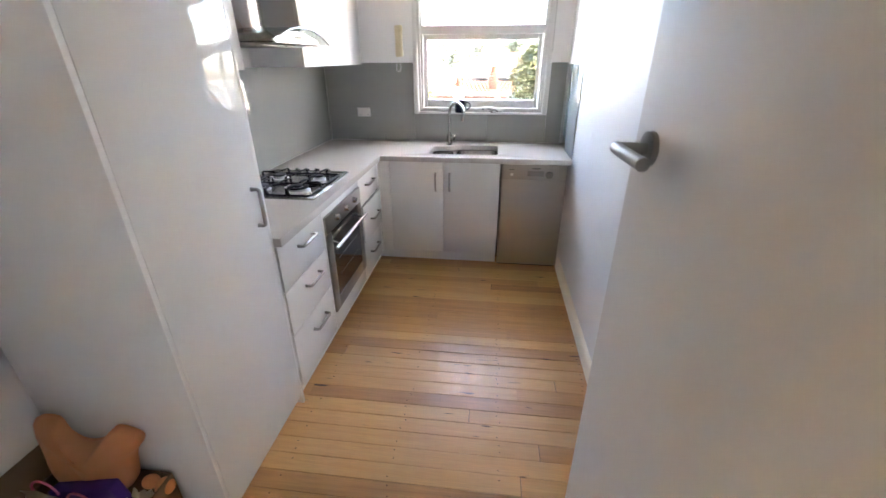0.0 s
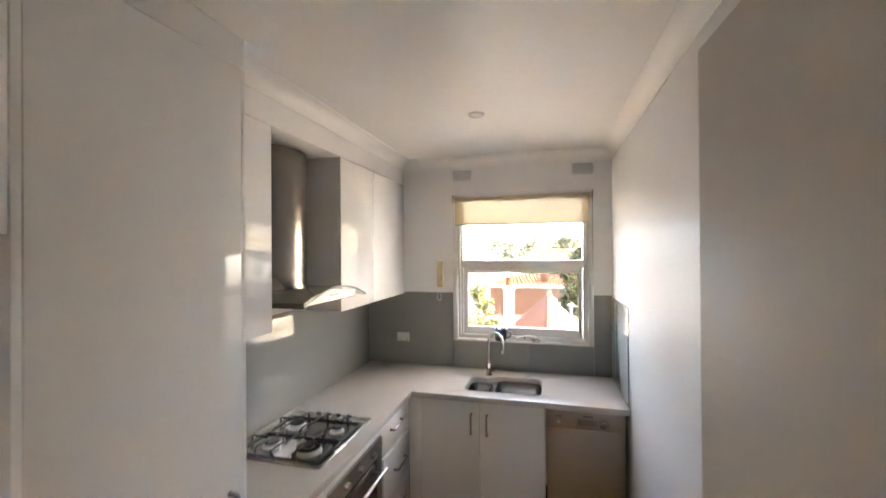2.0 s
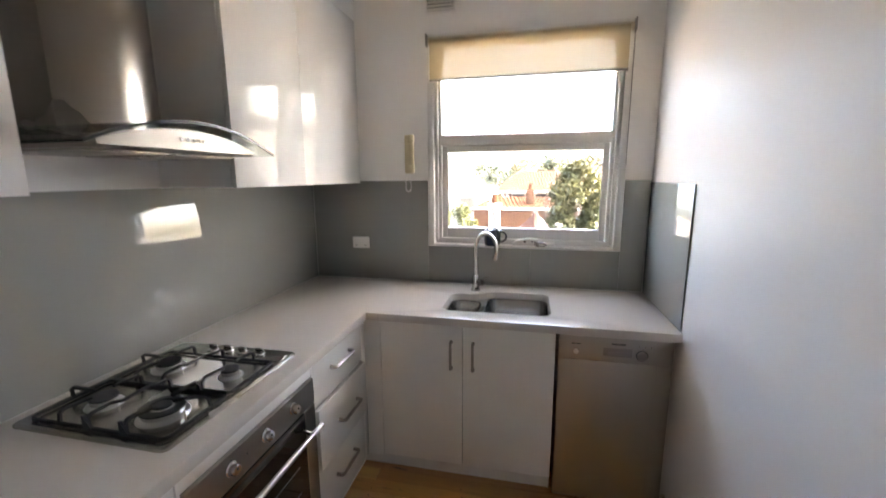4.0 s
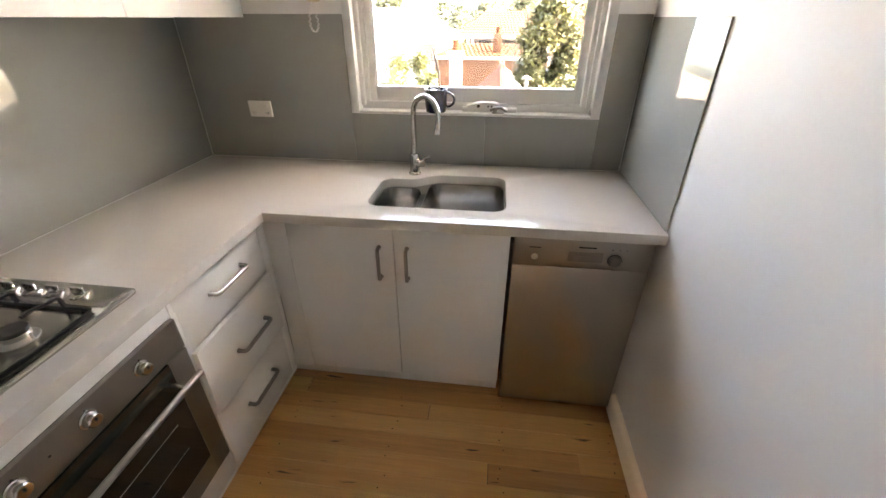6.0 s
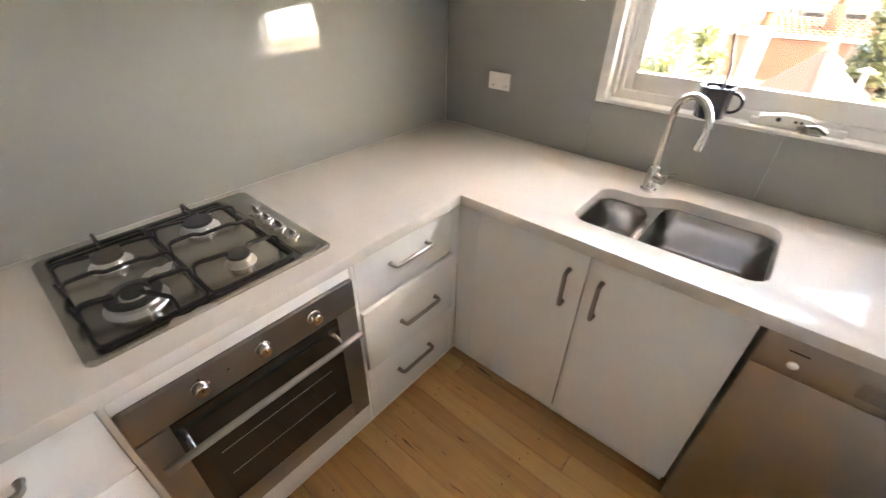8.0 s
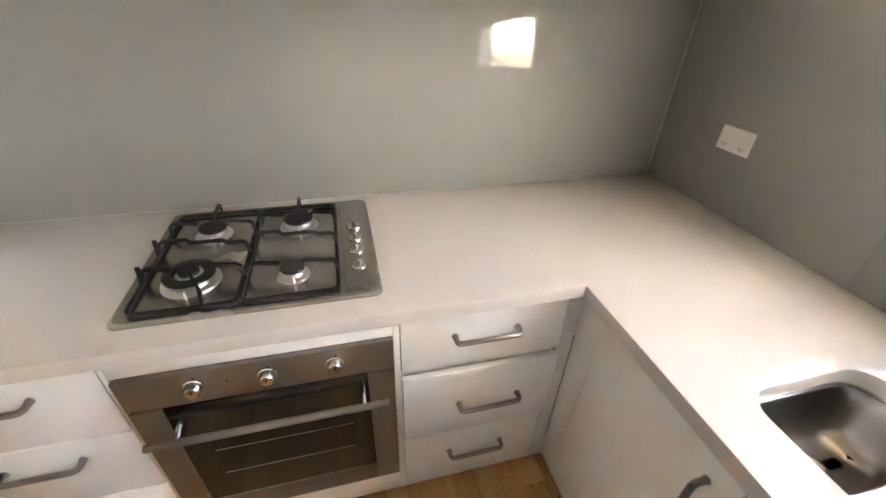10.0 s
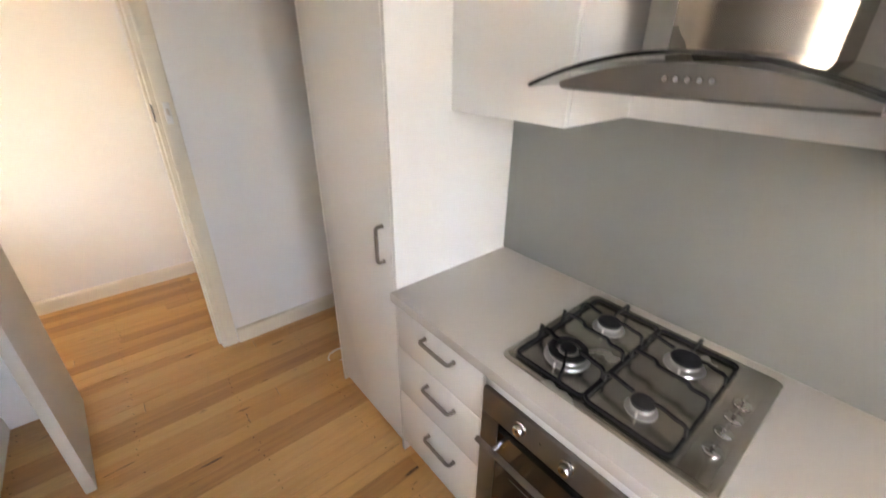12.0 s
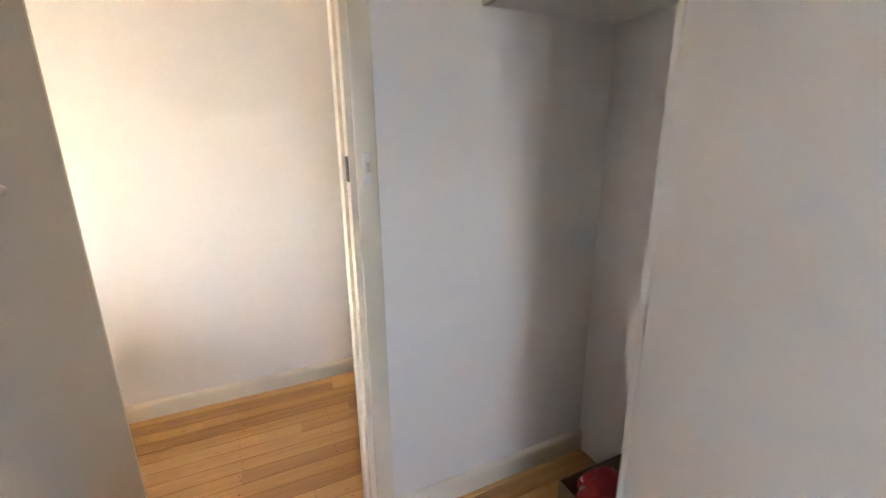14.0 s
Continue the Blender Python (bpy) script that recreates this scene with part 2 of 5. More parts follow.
def sweep(points, shape, bm=None, closed=False, caps=True):
    """A tube of the given cross shape (a, b pairs) along points, its shape kept level with +z where it can be."""
    bm = bm or bmesh.new()
    pts = [Vector(p) for p in points]
    rings = []
    prev = None
    for i, p in enumerate(pts):
        a = pts[i - 1] if (i or closed) else p
        b = pts[(i + 1) % len(pts)] if (i < len(pts) - 1 or closed) else p
        d = (b - a).normalized()
        if prev is None:
            up = Vector((0, 0, 1)) if abs(d.z) < 0.9 else Vector((1, 0, 0))
            u = d.cross(up).normalized()
        else:
            u = (prev - d * prev.dot(d)).normalized()
        prev = u
        w = u.cross(d).normalized()
        rings.append([bm.verts.new(q) for q in ring_frame(p, u, w, shape)])
    k = len(shape)
    last = len(rings) if closed else len(rings) - 1
    for i in range(last):
        r, s = rings[i], rings[(i + 1) % len(rings)]
        for j in range(k):
            bm.faces.new((r[j], r[(j + 1) % k], s[(j + 1) % k], s[j]))
    if caps and not closed:
        bm.faces.new(rings[0][::-1])
        bm.faces.new(rings[-1])
    return bm


def circle(r, n=12):
    return [(r * math.cos(2 * math.pi * i / n), r * math.sin(2 * math.pi * i / n)) for i in range(n)]


def rect(a, b):
    return [(-a / 2, -b / 2), (a / 2, -b / 2), (a / 2, b / 2), (-a / 2, b / 2)]


def rod(p, q, r, bm=None, n=16):
    return sweep([p, q], circle(r, n), bm)


def lathe(centre, profile, n=28, bm=None, axis="z"):
    """Turns (radius, height) pairs about an axis through centre."""
    bm = bm or bmesh.new()
    c = Vector(centre)
    ax = {"x": (Vector((0, 1, 0)), Vector((0, 0, 1)), Vector((1, 0, 0))), "y": (Vector((1, 0, 0)), Vector((0, 0, 1)), Vector((0, 1, 0))),
          "z": (Vector((1, 0, 0)), Vector((0, 1, 0)), Vector((0, 0, 1)))}[axis]
    rings = []
    for r, h in profile:
        rings.append([bm.verts.new(c + ax[0] * (r * math.cos(2 * math.pi * i / n)) + ax[1] * (r * math.sin(2 * math.pi * i / n)) + ax[2] * h) for i in range(n)])
    for r, s in zip(rings, rings[1:]):
        for j in range(n):
            bm.faces.new((r[j], r[(j + 1) % n], s[(j + 1) % n], s[j]))
    bm.faces.new(rings[0][::-1])
    bm.faces.new(rings[-1])
    return bm


def round_rect(x0, x1, y0, y1, r, n=6):
    out = []
    for cx, cy, a0 in ((x1 - r, y1 - r, 0), (x0 + r, y1 - r, 90), (x0 + r, y0 + r, 180), (x1 - r, y0 + r, 270)):
        for i in range(n + 1):
            a = radians(a0 + 90 * i / n)
            out.append((cx + r * math.cos(a), cy + r * math.sin(a)))
    return out


def slab(loops, z0, z1, bm=None):
    """A flat slab from an outer loop and hole loops."""
    bm = bm or bmesh.new()
    edges = []
    for loop in loops:
        vs = [bm.verts.new((x, y, z1)) for x, y in loop]
        edges += [bm.edges.new((vs[i], vs[(i + 1) % len(vs)])) for i in range(len(vs))]
    got = bmesh.ops.triangle_fill(bm, use_beauty=True, use_dissolve=False, edges=edges)
    faces = [g for g in got["geom"] if isinstance(g, bmesh.types.BMFace)]
    ext = bmesh.ops.extrude_face_region(bm, geom=faces)
    bmesh.ops.translate(bm, vec=(0, 0, z0 - z1), verts=[g for g in ext["geom"] if isinstance(g, bmesh.types.BMVert)])
    return bm


def profile_run(pts2d, p0, p1, out, bm=None):
    """Extrudes a moulding profile (distance out from the wall, height) from p0 to p1; out is the way off the wall."""
    bm = bm or bmesh.new()
    o = Vector(out)
    a = [bm.verts.new(Vector(p0) + o * u + Vector((0, 0, h))) for u, h in pts2d]
    b = [bm.verts.new(Vector(p1) + o * u + Vector((0, 0, h))) for u, h in pts2d]
    k = len(a)
    for i in range(k):
        bm.faces.new((a[i], a[(i + 1) % k], b[(i + 1) % k], b[i]))
    bm.faces.new(a[::-1])
    bm.faces.new(b)
    return bm


# ---------------------------------------------------------------- plan
W = 2.065            # kitchen width, left wall at x = 0
END = -3.565         # wall with the door to the hall
CEIL = 2.69
HALL = -4.765        # far wall of the hall
T = 0.12             # inner wall thickness
PANTRY_X, CAB_X = 0.596, 0.342
PANTRY_Y0, PANTRY_Y1 = -2.840, -2.230
DOOR_X0, DOOR_X1, DOOR_TOP = 1.045, 1.820, 2.112
WIN_X0, WIN_X1, WIN_Z0, WIN_Z1 = 0.79, 1.922, 1.135, 2.375

# ---------------------------------------------------------------- setting
bm = box(-0.2, W, 0, 0.30, -0.25, WIN_Z0)
box(-0.2, WIN_X0, 0, 0.30, WIN_Z0, WIN_Z1, bm=bm)
box(WIN_X1, W, 0, 0.30, WIN_Z0, WIN_Z1, bm=bm)
box(-0.2, W, 0, 0.30, WIN_Z1, CEIL + 0.1, bm=bm)
setting("wall_north", bm, M_WALL, "white painted kitchen wall with a window opening", "wall")
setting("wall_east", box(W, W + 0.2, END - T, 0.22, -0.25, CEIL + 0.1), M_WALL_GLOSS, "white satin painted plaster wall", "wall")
setting("wall_west", box(-0.2, 0, END - T, 0, -0.25, CEIL + 0.1), M_WALL, "white painted wall behind cabinets", "wall")
bm = box(0, DOOR_X0, END - T, END, -0.25, CEIL + 0.1)
box(DOOR_X1, W, END - T, END, -0.25, CEIL + 0.1, bm=bm)
box(DOOR_X0, DOOR_X1, END - T, END, DOOR_TOP, CEIL + 0.1, bm=bm)
setting("wall_south", bm, M_WALL, "white painted wall with a doorway to the hall", "wall")
setting("wall_hall_south", box(-1.7, 3.7, HALL - 0.15, HALL, -0.25, CEIL + 0.1), M_WALL, "white painted hall wall", "wall")
setting("wall_hall_west", box(-1.7, -1.55, HALL, END - T, -0.25, CEIL + 0.1), M_WALL, "white painted end wall of the hall", "wall")
bm = box(3.6, 3.75, HALL, END - T, -0.25, 1.05)
box(3.6, 3.75, HALL, END - T, 1.95, CEIL + 0.1, bm=bm)
box(3.6, 3.75, HALL, HALL + 0.40, 1.05, 1.95, bm=bm)
box(3.6, 3.75, END - T - 0.12, END - T, 1.05, 1.95, bm=bm)
setting("wall_hall_east", bm, M_WALL, "white painted hall wall with a window opening", "wall")
bm = box(W + 0.2, 3.75, END - T, END - T + 0.12, -0.25, CEIL + 0.1)
box(-1.7, -0.2, END - T, END - T + 0.12, -0.25, CEIL + 0.1, bm=bm)
setting("wall_hall_north", bm, M_WALL, "white painted hall wall beside the kitchen", "wall")
setting("ceiling", box(-1.7, 3.75, HALL - 0.15, 0.22, CEIL, CEIL + 0.18), M_CEIL, "flat white plaster ceiling", "ceiling")

# cornices: a small cove along walls and bulkhead
COVE = [(0, 0), (0, -0.080), (0.004, -0.080)] + [(0.004 + 0.074 * (1 - math.cos(a)), -0.078 + 0.074 * math.sin(a)) for a in [radians(d) for d in (0, 12, 24, 36, 48, 60, 72, 84, 90)]] + [(0.080, -0.002), (0.080, 0)]
bm = profile_run(COVE, (W, END, CEIL), (W, 0, CEIL), (-1, 0, 0))
profile_run(COVE, (CAB_X, 0, CEIL), (W, 0, CEIL), (0, -1, 0), bm)
profile_run(COVE, (CAB_X, PANTRY_Y1, CEIL), (CAB_X, 0, CEIL), (1, 0, 0), bm)
profile_run(COVE, (PANTRY_X, END, CEIL), (PANTRY_X, PANTRY_Y1 + 0.075, CEIL), (1, 0, 0), bm)
profile_run(COVE, (CAB_X, PANTRY_Y1, CEIL), (PANTRY_X, PANTRY_Y1, CEIL), (0, 1, 0), bm)
profile_run(COVE, (PANTRY_X, END, CEIL), (W, END, CEIL), (0, 1, 0), bm)
setting("cornice", bm, M_CEIL, "small white coved plaster cornice", "cornice")
# bulkhead above the cabinets
bm = box(0, CAB_X - 0.004, PANTRY_Y1, 0, 2.487, CEIL)
box(0, PANTRY_X - 0.004, END, PANTRY_Y1, 2.507, CEIL, bm=bm)
setting("bulkhead", bm, M_WALL, "white plaster bulkhead above the cabinets", "bulkhead")

# skirtings
SK = [(0, 0), (0.022, 0), (0.022, 0.075), (0.019, 0.088), (0.012, 0.096), (0, 0.1)]
bm = profile_run(SK, (W, END, 0), (W, -0.62, 0), (-1, 0, 0))
bm2 = profile_run(SK, (0, END, 0), (DOOR_X0 - 0.075, END, 0), (0, 1, 0))
setting("baseboard_east", bm, M_TRIM, "cream gloss painted skirting board", "skirting")
setting("baseboard_south", bm2, M_TRIM, "cream gloss painted skirting board", "skirting")
setting("baseboard_hall", profile_run(SK, (-1.55, HALL, 0), (3.6, HALL, 0), (0, 1, 0)), M_TRIM, "cream gloss painted hall skirting board", "skirting")

# doorway: jamb lining, stop and architrave
bm = box(DOOR_X0 - 0.001, DOOR_X0 + 0.02, END - T - 0.004, END + 0.004, 0, DOOR_TOP)
box(DOOR_X1 - 0.02, DOOR_X1 + 0.001, END - T - 0.004, END + 0.004, 0, DOOR_TOP, bm=bm)
box(DOOR_X0 + 0.02, DOOR_X1 - 0.02, END - T - 0.004, END + 0.004, DOOR_TOP - 0.02, DOOR_TOP + 0.001, bm=bm)
box(DOOR_X0 + 0.02, DOOR_X0 + 0.032, END - T + 0.02, END - 0.045, 0, DOOR_TOP - 0.02, bm=bm)
box(DOOR_X1 - 0.032, DOOR_X1 - 0.02, END - T + 0.02, END - 0.045, 0, DOOR_TOP - 0.02, bm=bm)
setting("door_jamb", bm, M_TRIM, "cream gloss painted timber door jamb with stops", "door frame")
bm = box(DOOR_X0 - 0.07, DOOR_X0 - 0.001, END, END + 0.016, 0, DOOR_TOP + 0.07, 0.005)
box(DOOR_X1 + 0.001, DOOR_X1 + 0.07, END, END + 0.016, 0, DOOR_TOP + 0.07, 0.005, bm=bm)
box(DOOR_X0 - 0.001, DOOR_X1 + 0.001, END, END + 0.015, DOOR_TOP + 0.001, DOOR_TOP + 0.069, 0.005, bm=bm)
setting("architrave", bm, M_TRIM, "cream gloss painted door architrave", "architrave")

# ---------------------------------------------------------------- window
win = thing("window_1", ((WIN_X0 + WIN_X1) / 2, 0.07, WIN_Z0), "white painted timber window with fixed upper pane and lower sash", "window", kind="structure")
bm = bmesh.new()
box(WIN_X0, WIN_X0 + 0.036, -0.006, 0.16, WIN_Z0, WIN_Z1, 0.003, bm)
box(WIN_X1 - 0.036, WIN_X1, -0.006, 0.16, WIN_Z0, WIN_Z1, 0.003, bm)
box(WIN_X0 + 0.036, WIN_X1 - 0.036, -0.006, 0.16, WIN_Z1 - 0.036, WIN_Z1, 0.003, bm)
for a, b, y in ((0.036, 0.055, 0.03), (0.055, 0.073, 0.05)):
    box(WIN_X0 + a, WIN_X0 + b, y, 0.15, WIN_Z0 + 0.03, WIN_Z1 - 0.036, 0.002, bm)
    box(WIN_X1 - b, WIN_X1 - a, y, 0.15, WIN_Z0 + 0.03, WIN_Z1 - 0.036, 0.002, bm)
part("window_frame", bm, M_WINDOW, win)
bm = box(WIN_X0 + 0.036, WIN_X1 - 0.036, -0.006, 0.075, WIN_Z0, WIN_Z0 + 0.012, 0.004)
box(WIN_X0 + 0.036, WIN_X1 - 0.036, 0.050, 0.16, WIN_Z0 + 0.012, WIN_Z0 + 0.045, 0.004, bm)
part("window_sill", bm, M_WINDOW, win)
bm = box(WIN_X0 + 0.073, WIN_X1 - 0.073, 0.04, 0.14, 1.752, 1.815, 0.004)
part("transom", bm, M_WINDOW, win)
SX0, SX1, SZ0, SZ1 = WIN_X0 + 0.078, WIN_X1 - 0.078, WIN_Z0 + 0.048, 1.750
bm = box(SX0, SX0 + 0.031, 0.055, 0.095, SZ0, SZ1, 0.004)
box(SX1 - 0.031, SX1, 0.055, 0.095, SZ0, SZ1, 0.004, bm)
box(SX0 + 0.031, SX1 - 0.031, 0.055, 0.095, SZ0, SZ0 + 0.065, 0.004, bm)
box(SX0 + 0.031, SX1 - 0.031, 0.055, 0.095, SZ1 - 0.04, SZ1, 0.004, bm)
sash = part("sash", bm, M_WINDOW, win)
p1 = part("pane", box(SX0 + 0.031, SX1 - 0.031, 0.073, 0.077, SZ0 + 0.065, SZ1 - 0.04), M_GLASS, sash)
p2 = part("pane", box(WIN_X0 + 0.073, WIN_X1 - 0.073, 0.083, 0.087, 1.815, WIN_Z1 - 0.036), M_GLASS, win)
p1.visible_shadow = p2.visible_shadow = False

# ---------------------------------------------------------------- cabinets
def d_handle(parent, p, q, out, mat=M_SATIN):
    """A square bow handle from p to q that stands off along out."""
    p, q, o = Vector(p), Vector(q), Vector(out)
    d = (q - p).normalized()
    pts = [p, p + o * 0.022, p + o * 0.028 + d * 0.004, p + o * 0.030 + d * 0.012, q + o * 0.030 - d * 0.012, q + o * 0.028 - d * 0.004, q + o * 0.022, q]
    bm = sweep(pts, [(-0.006, -0.004), (-0.004, -0.006), (0.004, -0.006), (0.006, -0.004), (0.006, 0.004), (0.004, 0.006), (-0.004, 0.006), (-0.006, 0.004)])
    for c in (p, q):
        rod(c, c + o * 0.003, 0.009, bm, 12)
    return part("handle", bm, mat, parent, "satin metal bow handle")


FX = 0.602           # face of the left base cabinets
FY = -0.627          # face of the far base cabinets
KICK = 0.092
TOP = 0.862          # underside of the bench


def drawer_unit(y0, y1, cuts, handles, label, proud=()):
    u = thing("drawer_cabinet", (0.3, (y0 + y1) / 2, KICK), label, "drawers", "kitchen drawer units")
    bm = box(0.02, FX - 0.019, y0, y1, KICK, TOP - 0.002)
    part("body", bm, M_CABIN, u)
    for i, (z1, z0) in enumerate(zip(cuts, cuts[1:])):
        o = proud[i] if proud else 0.0
        d = part("drawer_front", box(FX - 0.018 + o, FX + o, y0 + 0.0015, y1 - 0.0015, z0 + 0.0018, z1 - 0.0018 - 0.4 * o, 0.0012), M_CAB, u)
        h0, h1, hz = handles[i]
        d_handle(d, (FX + o, h0, hz), (FX + o, h1, hz), (1, 0, 0))
    return u


drawer_unit(PANTRY_Y1 + 0.004, -1.757, (TOP - 0.004, 0.632, 0.395, KICK + 0.002), ((-2.048, -1.892, 0.782), (-2.038, -1.884, 0.562), (-2.030, -1.877, 0.296)),
            "gloss white drawer unit with three closed drawers")
drawer_unit(-1.127, -0.672, (TOP - 0.004, 0.655, 0.375, KICK + 0.002), ((-0.985, -0.812, 0.768), (-0.965, -0.785, 0.508), (-0.98, -0.805, 0.246)),
            "gloss white drawer unit with the middle drawer slightly open", proud=(0.0, 0.016, 0.0))

u = thing("oven_cabinet", (0.3, -1.442, KICK), "gloss white oven housing between the drawers", "cabinet")
bm = box(0.02, 0.05, -1.755, -1.129, KICK, TOP - 0.002)
box(0.05, FX + 0.001, -1.757 + 0.002, -1.757 + 0.012, KICK, TOP - 0.002, bm=bm)
box(0.05, FX + 0.001, -1.129 - 0.014, -1.129, KICK, TOP - 0.002, bm=bm)
part("carcass", bm, M_CABIN, u)
part("top_rail", box(FX - 0.018, FX, -1.744, -1.144, 0.804, TOP - 0.004, 0.001), M_CAB, u)
part("bottom_rail", box(FX - 0.018, FX, -1.744, -1.144, KICK, 0.203, 0.001), M_CAB, u)

# far run
sink_cab = thing("sink_cabinet", (1.11, -0.32, KICK), "gloss white double door cabinet under the sink", "cabinet")
bm = box(0.62, 1.548, FY + 0.019, FY + 0.03, KICK, TOP - 0.002)
box(1.530, 1.548, FY + 0.03, -0.03, KICK, TOP - 0.002, bm=bm)
box(0.62, 1.53, FY + 0.03, -0.03, KICK, KICK + 0.016, bm=bm)
part("body", bm, M_CABIN, sink_cab)
for x0, x1, hx in ((0.690, 1.111, 1.056), (1.114, 1.546, 1.164)):
    d = part("door", box(x0, x1, FY, FY + 0.018, KICK + 0.012, TOP - 0.006, 0.0012), M_CAB, sink_cab)
    d_handle(d, (hx, FY, 0.636), (hx, FY, 0.770), (0, -1, 0))
filler = thing("corner_filler", (0.645, -0.62, KICK), "gloss white corner filler panel between cabinets", "panel")
part("far_face", box(0.600, 0.687, FY + 0.004, FY + 0.018, KICK, TOP - 0.004, 0.001), M_CAB, filler)
part("side_face", box(FX - 0.018, FX - 0.002, -0.670, FY + 0.003, KICK, TOP - 0.004, 0.001), M_CAB, filler)

bm = box(FX - 0.06, FX - 0.045, -2.19, FY + 0.06, 0, KICK - 0.002)
kick1 = thing("kickboard", (FX - 0.05, -1.4, 0), "white kickboard set back under the cabinets", "kickboard", "kickboards")
part("board", bm, M_CABIN, kick1)
kick2 = thing("kickboard", (1.05, FY + 0.02, 0), "white kickboard under the sink cabinet", "kickboard", "kickboards")
part("board", box(FX - 0.045, 1.548, FY + 0.058, FY + 0.072, 0, KICK + 0.008), M_CABIN, kick2)

# bench with two bowl openings
BENCH_X, BENCH_Y = 0.628, -0.655
BOWLS = ((0.990, 1.163, -0.532, -0.238), (1.188, 1.524, -0.532, -0.168))
outer = [(0.002, -0.002), (0.002, PANTRY_Y1 + 0.0015), (BENCH_X, PANTRY_Y1 + 0.0015), (BENCH_X, BENCH_Y), (W - 0.003, BENCH_Y), (W - 0.003, -0.002)]


def sink_outline(grow):
    """The one opening over both bowls: the back edge steps out in a soft S behind the larger bowl."""
    x0, x1, y0, ya, yb, r = 0.984 - grow, 1.528 + grow, -0.536 - grow, -0.232 + grow, -0.162 + grow, 0.055
    out = [(x0 + r - r * math.cos(radians(a)), ya - r + r * math.sin(radians(a))) for a in range(0, 91, 15)]
    out += [(1.105 + 0.135 * i / 10, ya + (yb - ya) * (0.5 - 0.5 * math.cos(math.pi * i / 10))) for i in range(11)]
    out += [(x1 - r + r * math.sin(radians(a)), yb - r + r * math.cos(radians(a))) for a in range(0, 91, 15)]
    out += [(x1 - r + r * math.cos(radians(a)), y0 + r - r * math.sin(radians(a))) for a in range(0, 91, 15)]
    return out + [(x0 + r - r * math.sin(radians(a)), y0 + r - r * math.cos(radians(a))) for a in range(0, 91, 15)]


bm = slab([outer, sink_outline(0.0)], TOP, 0.9)
rim = [e for e in bm.edges if all(abs(v.co.z - 0.9) < 1e-5 for v in e.verts) and len(e.link_faces) == 2 and abs(e.link_faces[0].normal.dot(e.link_faces[1].normal)) < 0.5]
bmesh.ops.bevel(bm, geom=rim, offset=0.003, segments=2, profile=0.5, affect="EDGES")
bench = part("benchtop", bm, M_BENCH, None, smooth=30)
tagged(bench, "L-shaped pale beige stone benchtop with pencil edge", "benchtop")

# undermount sink
sink = thing("sink", (1.26, -0.35, 0.70), "stainless steel undermount one and a half bowl sink", "sink")
part("deck", slab([sink_outline(0.02)] + [round_rect(b[0] - 0.001, b[1] + 0.001, b[2] - 0.001, b[3] + 0.001, 0.055) for b in BOWLS], TOP - 0.004, TOP - 0.0015), M_CHROME, sink, "polished steel deck between the bowls")
for k, (x0, x1, y0, y1) in enumerate(BOWLS):
    bm = bmesh.new()
    depth = 0.13 if k == 0 else 0.175
    rings = []
    for inset, z in ((0.0, TOP - 0.003), (0.003, TOP - 0.008), (0.010, TOP - depth + 0.045), (0.018, TOP - depth + 0.018), (0.034, TOP - depth + 0.004), (0.060, TOP - depth)):
        rings.append([bm.verts.new((x, y, z)) for x, y in round_rect(x0 + inset, x1 - inset, y0 + inset, y1 - inset, max(0.02, 0.055 - inset * 0.3))])
    n = len(rings[0])
    for r, s in zip(rings, rings[1:]):
        for j in range(n):
            bm.faces.new((r[j], r[(j + 1) % n], s[(j + 1) % n], s[j]))
    bm.faces.new(rings[-1])
    bowl = part("bowl", bm, M_BOWL, sink, smooth=60)
    cx, cy = (x0 + x1) / 2, (y0 + y1) / 2
    part("drain", lathe((cx, cy, TOP - depth), [(0.043, 0.0005), (0.043, 0.003), (0.037, 0.004), (0.034, 0.001), (0.012, 0.001), (0.010, 0.006), (0.004, 0.008)], 24), M_CHROME, bowl)

# mixer tap
tap = thing("mixer_tap", (1.112, -0.155, 0.9), "tall chrome gooseneck mixer tap on the bench", "tap")
tx, ty = 1.112, -0.155
part("base", lathe((tx, ty, 0.9), [(0.028, 0.0), (0.028, 0.006), (0.023, 0.009), (0.022, 0.085), (0.019, 0.092), (0.0135, 0.096)], 28), M_CHROME, tap)
arc = [(tx, ty, 0.98), (tx, ty, 1.06), (tx, ty, 1.16)]
dx, dy = 0.76, -0.65
for a in range(0, 190, 15):
    r = 0.083
    arc.append((tx + dx * r * (1 - math.cos(radians(a))), ty + dy * r * (1 - math.cos(radians(a))), 1.165 + r * math.sin(radians(a))))
ex, ey, ez = arc[-1]
arc.append((ex - dx * 0.006, ey - dy * 0.006, ez - 0.03))
part("spout", sweep(arc, circle(0.0115, 16)), M_CHROME, tap)
part("nozzle", rod((ex - dx * 0.006, ey - dy * 0.006, ez - 0.03), (ex - dx * 0.012, ey - dy * 0.012, ez - 0.055), 0.0128), M_CHROME, tap)
bm = rod((tx + 0.015, ty - 0.012, 0.955), (tx + 0.042, ty - 0.030, 0.958), 0.017, n=20)
sweep([(tx + 0.036, ty - 0.026, 0.962), (tx + 0.052, ty - 0.036, 0.985), (tx + 0.078, ty - 0.050, 1.000)], circle(0.0045, 10), bm)
part("lever", bm, M_CHROME, tap)

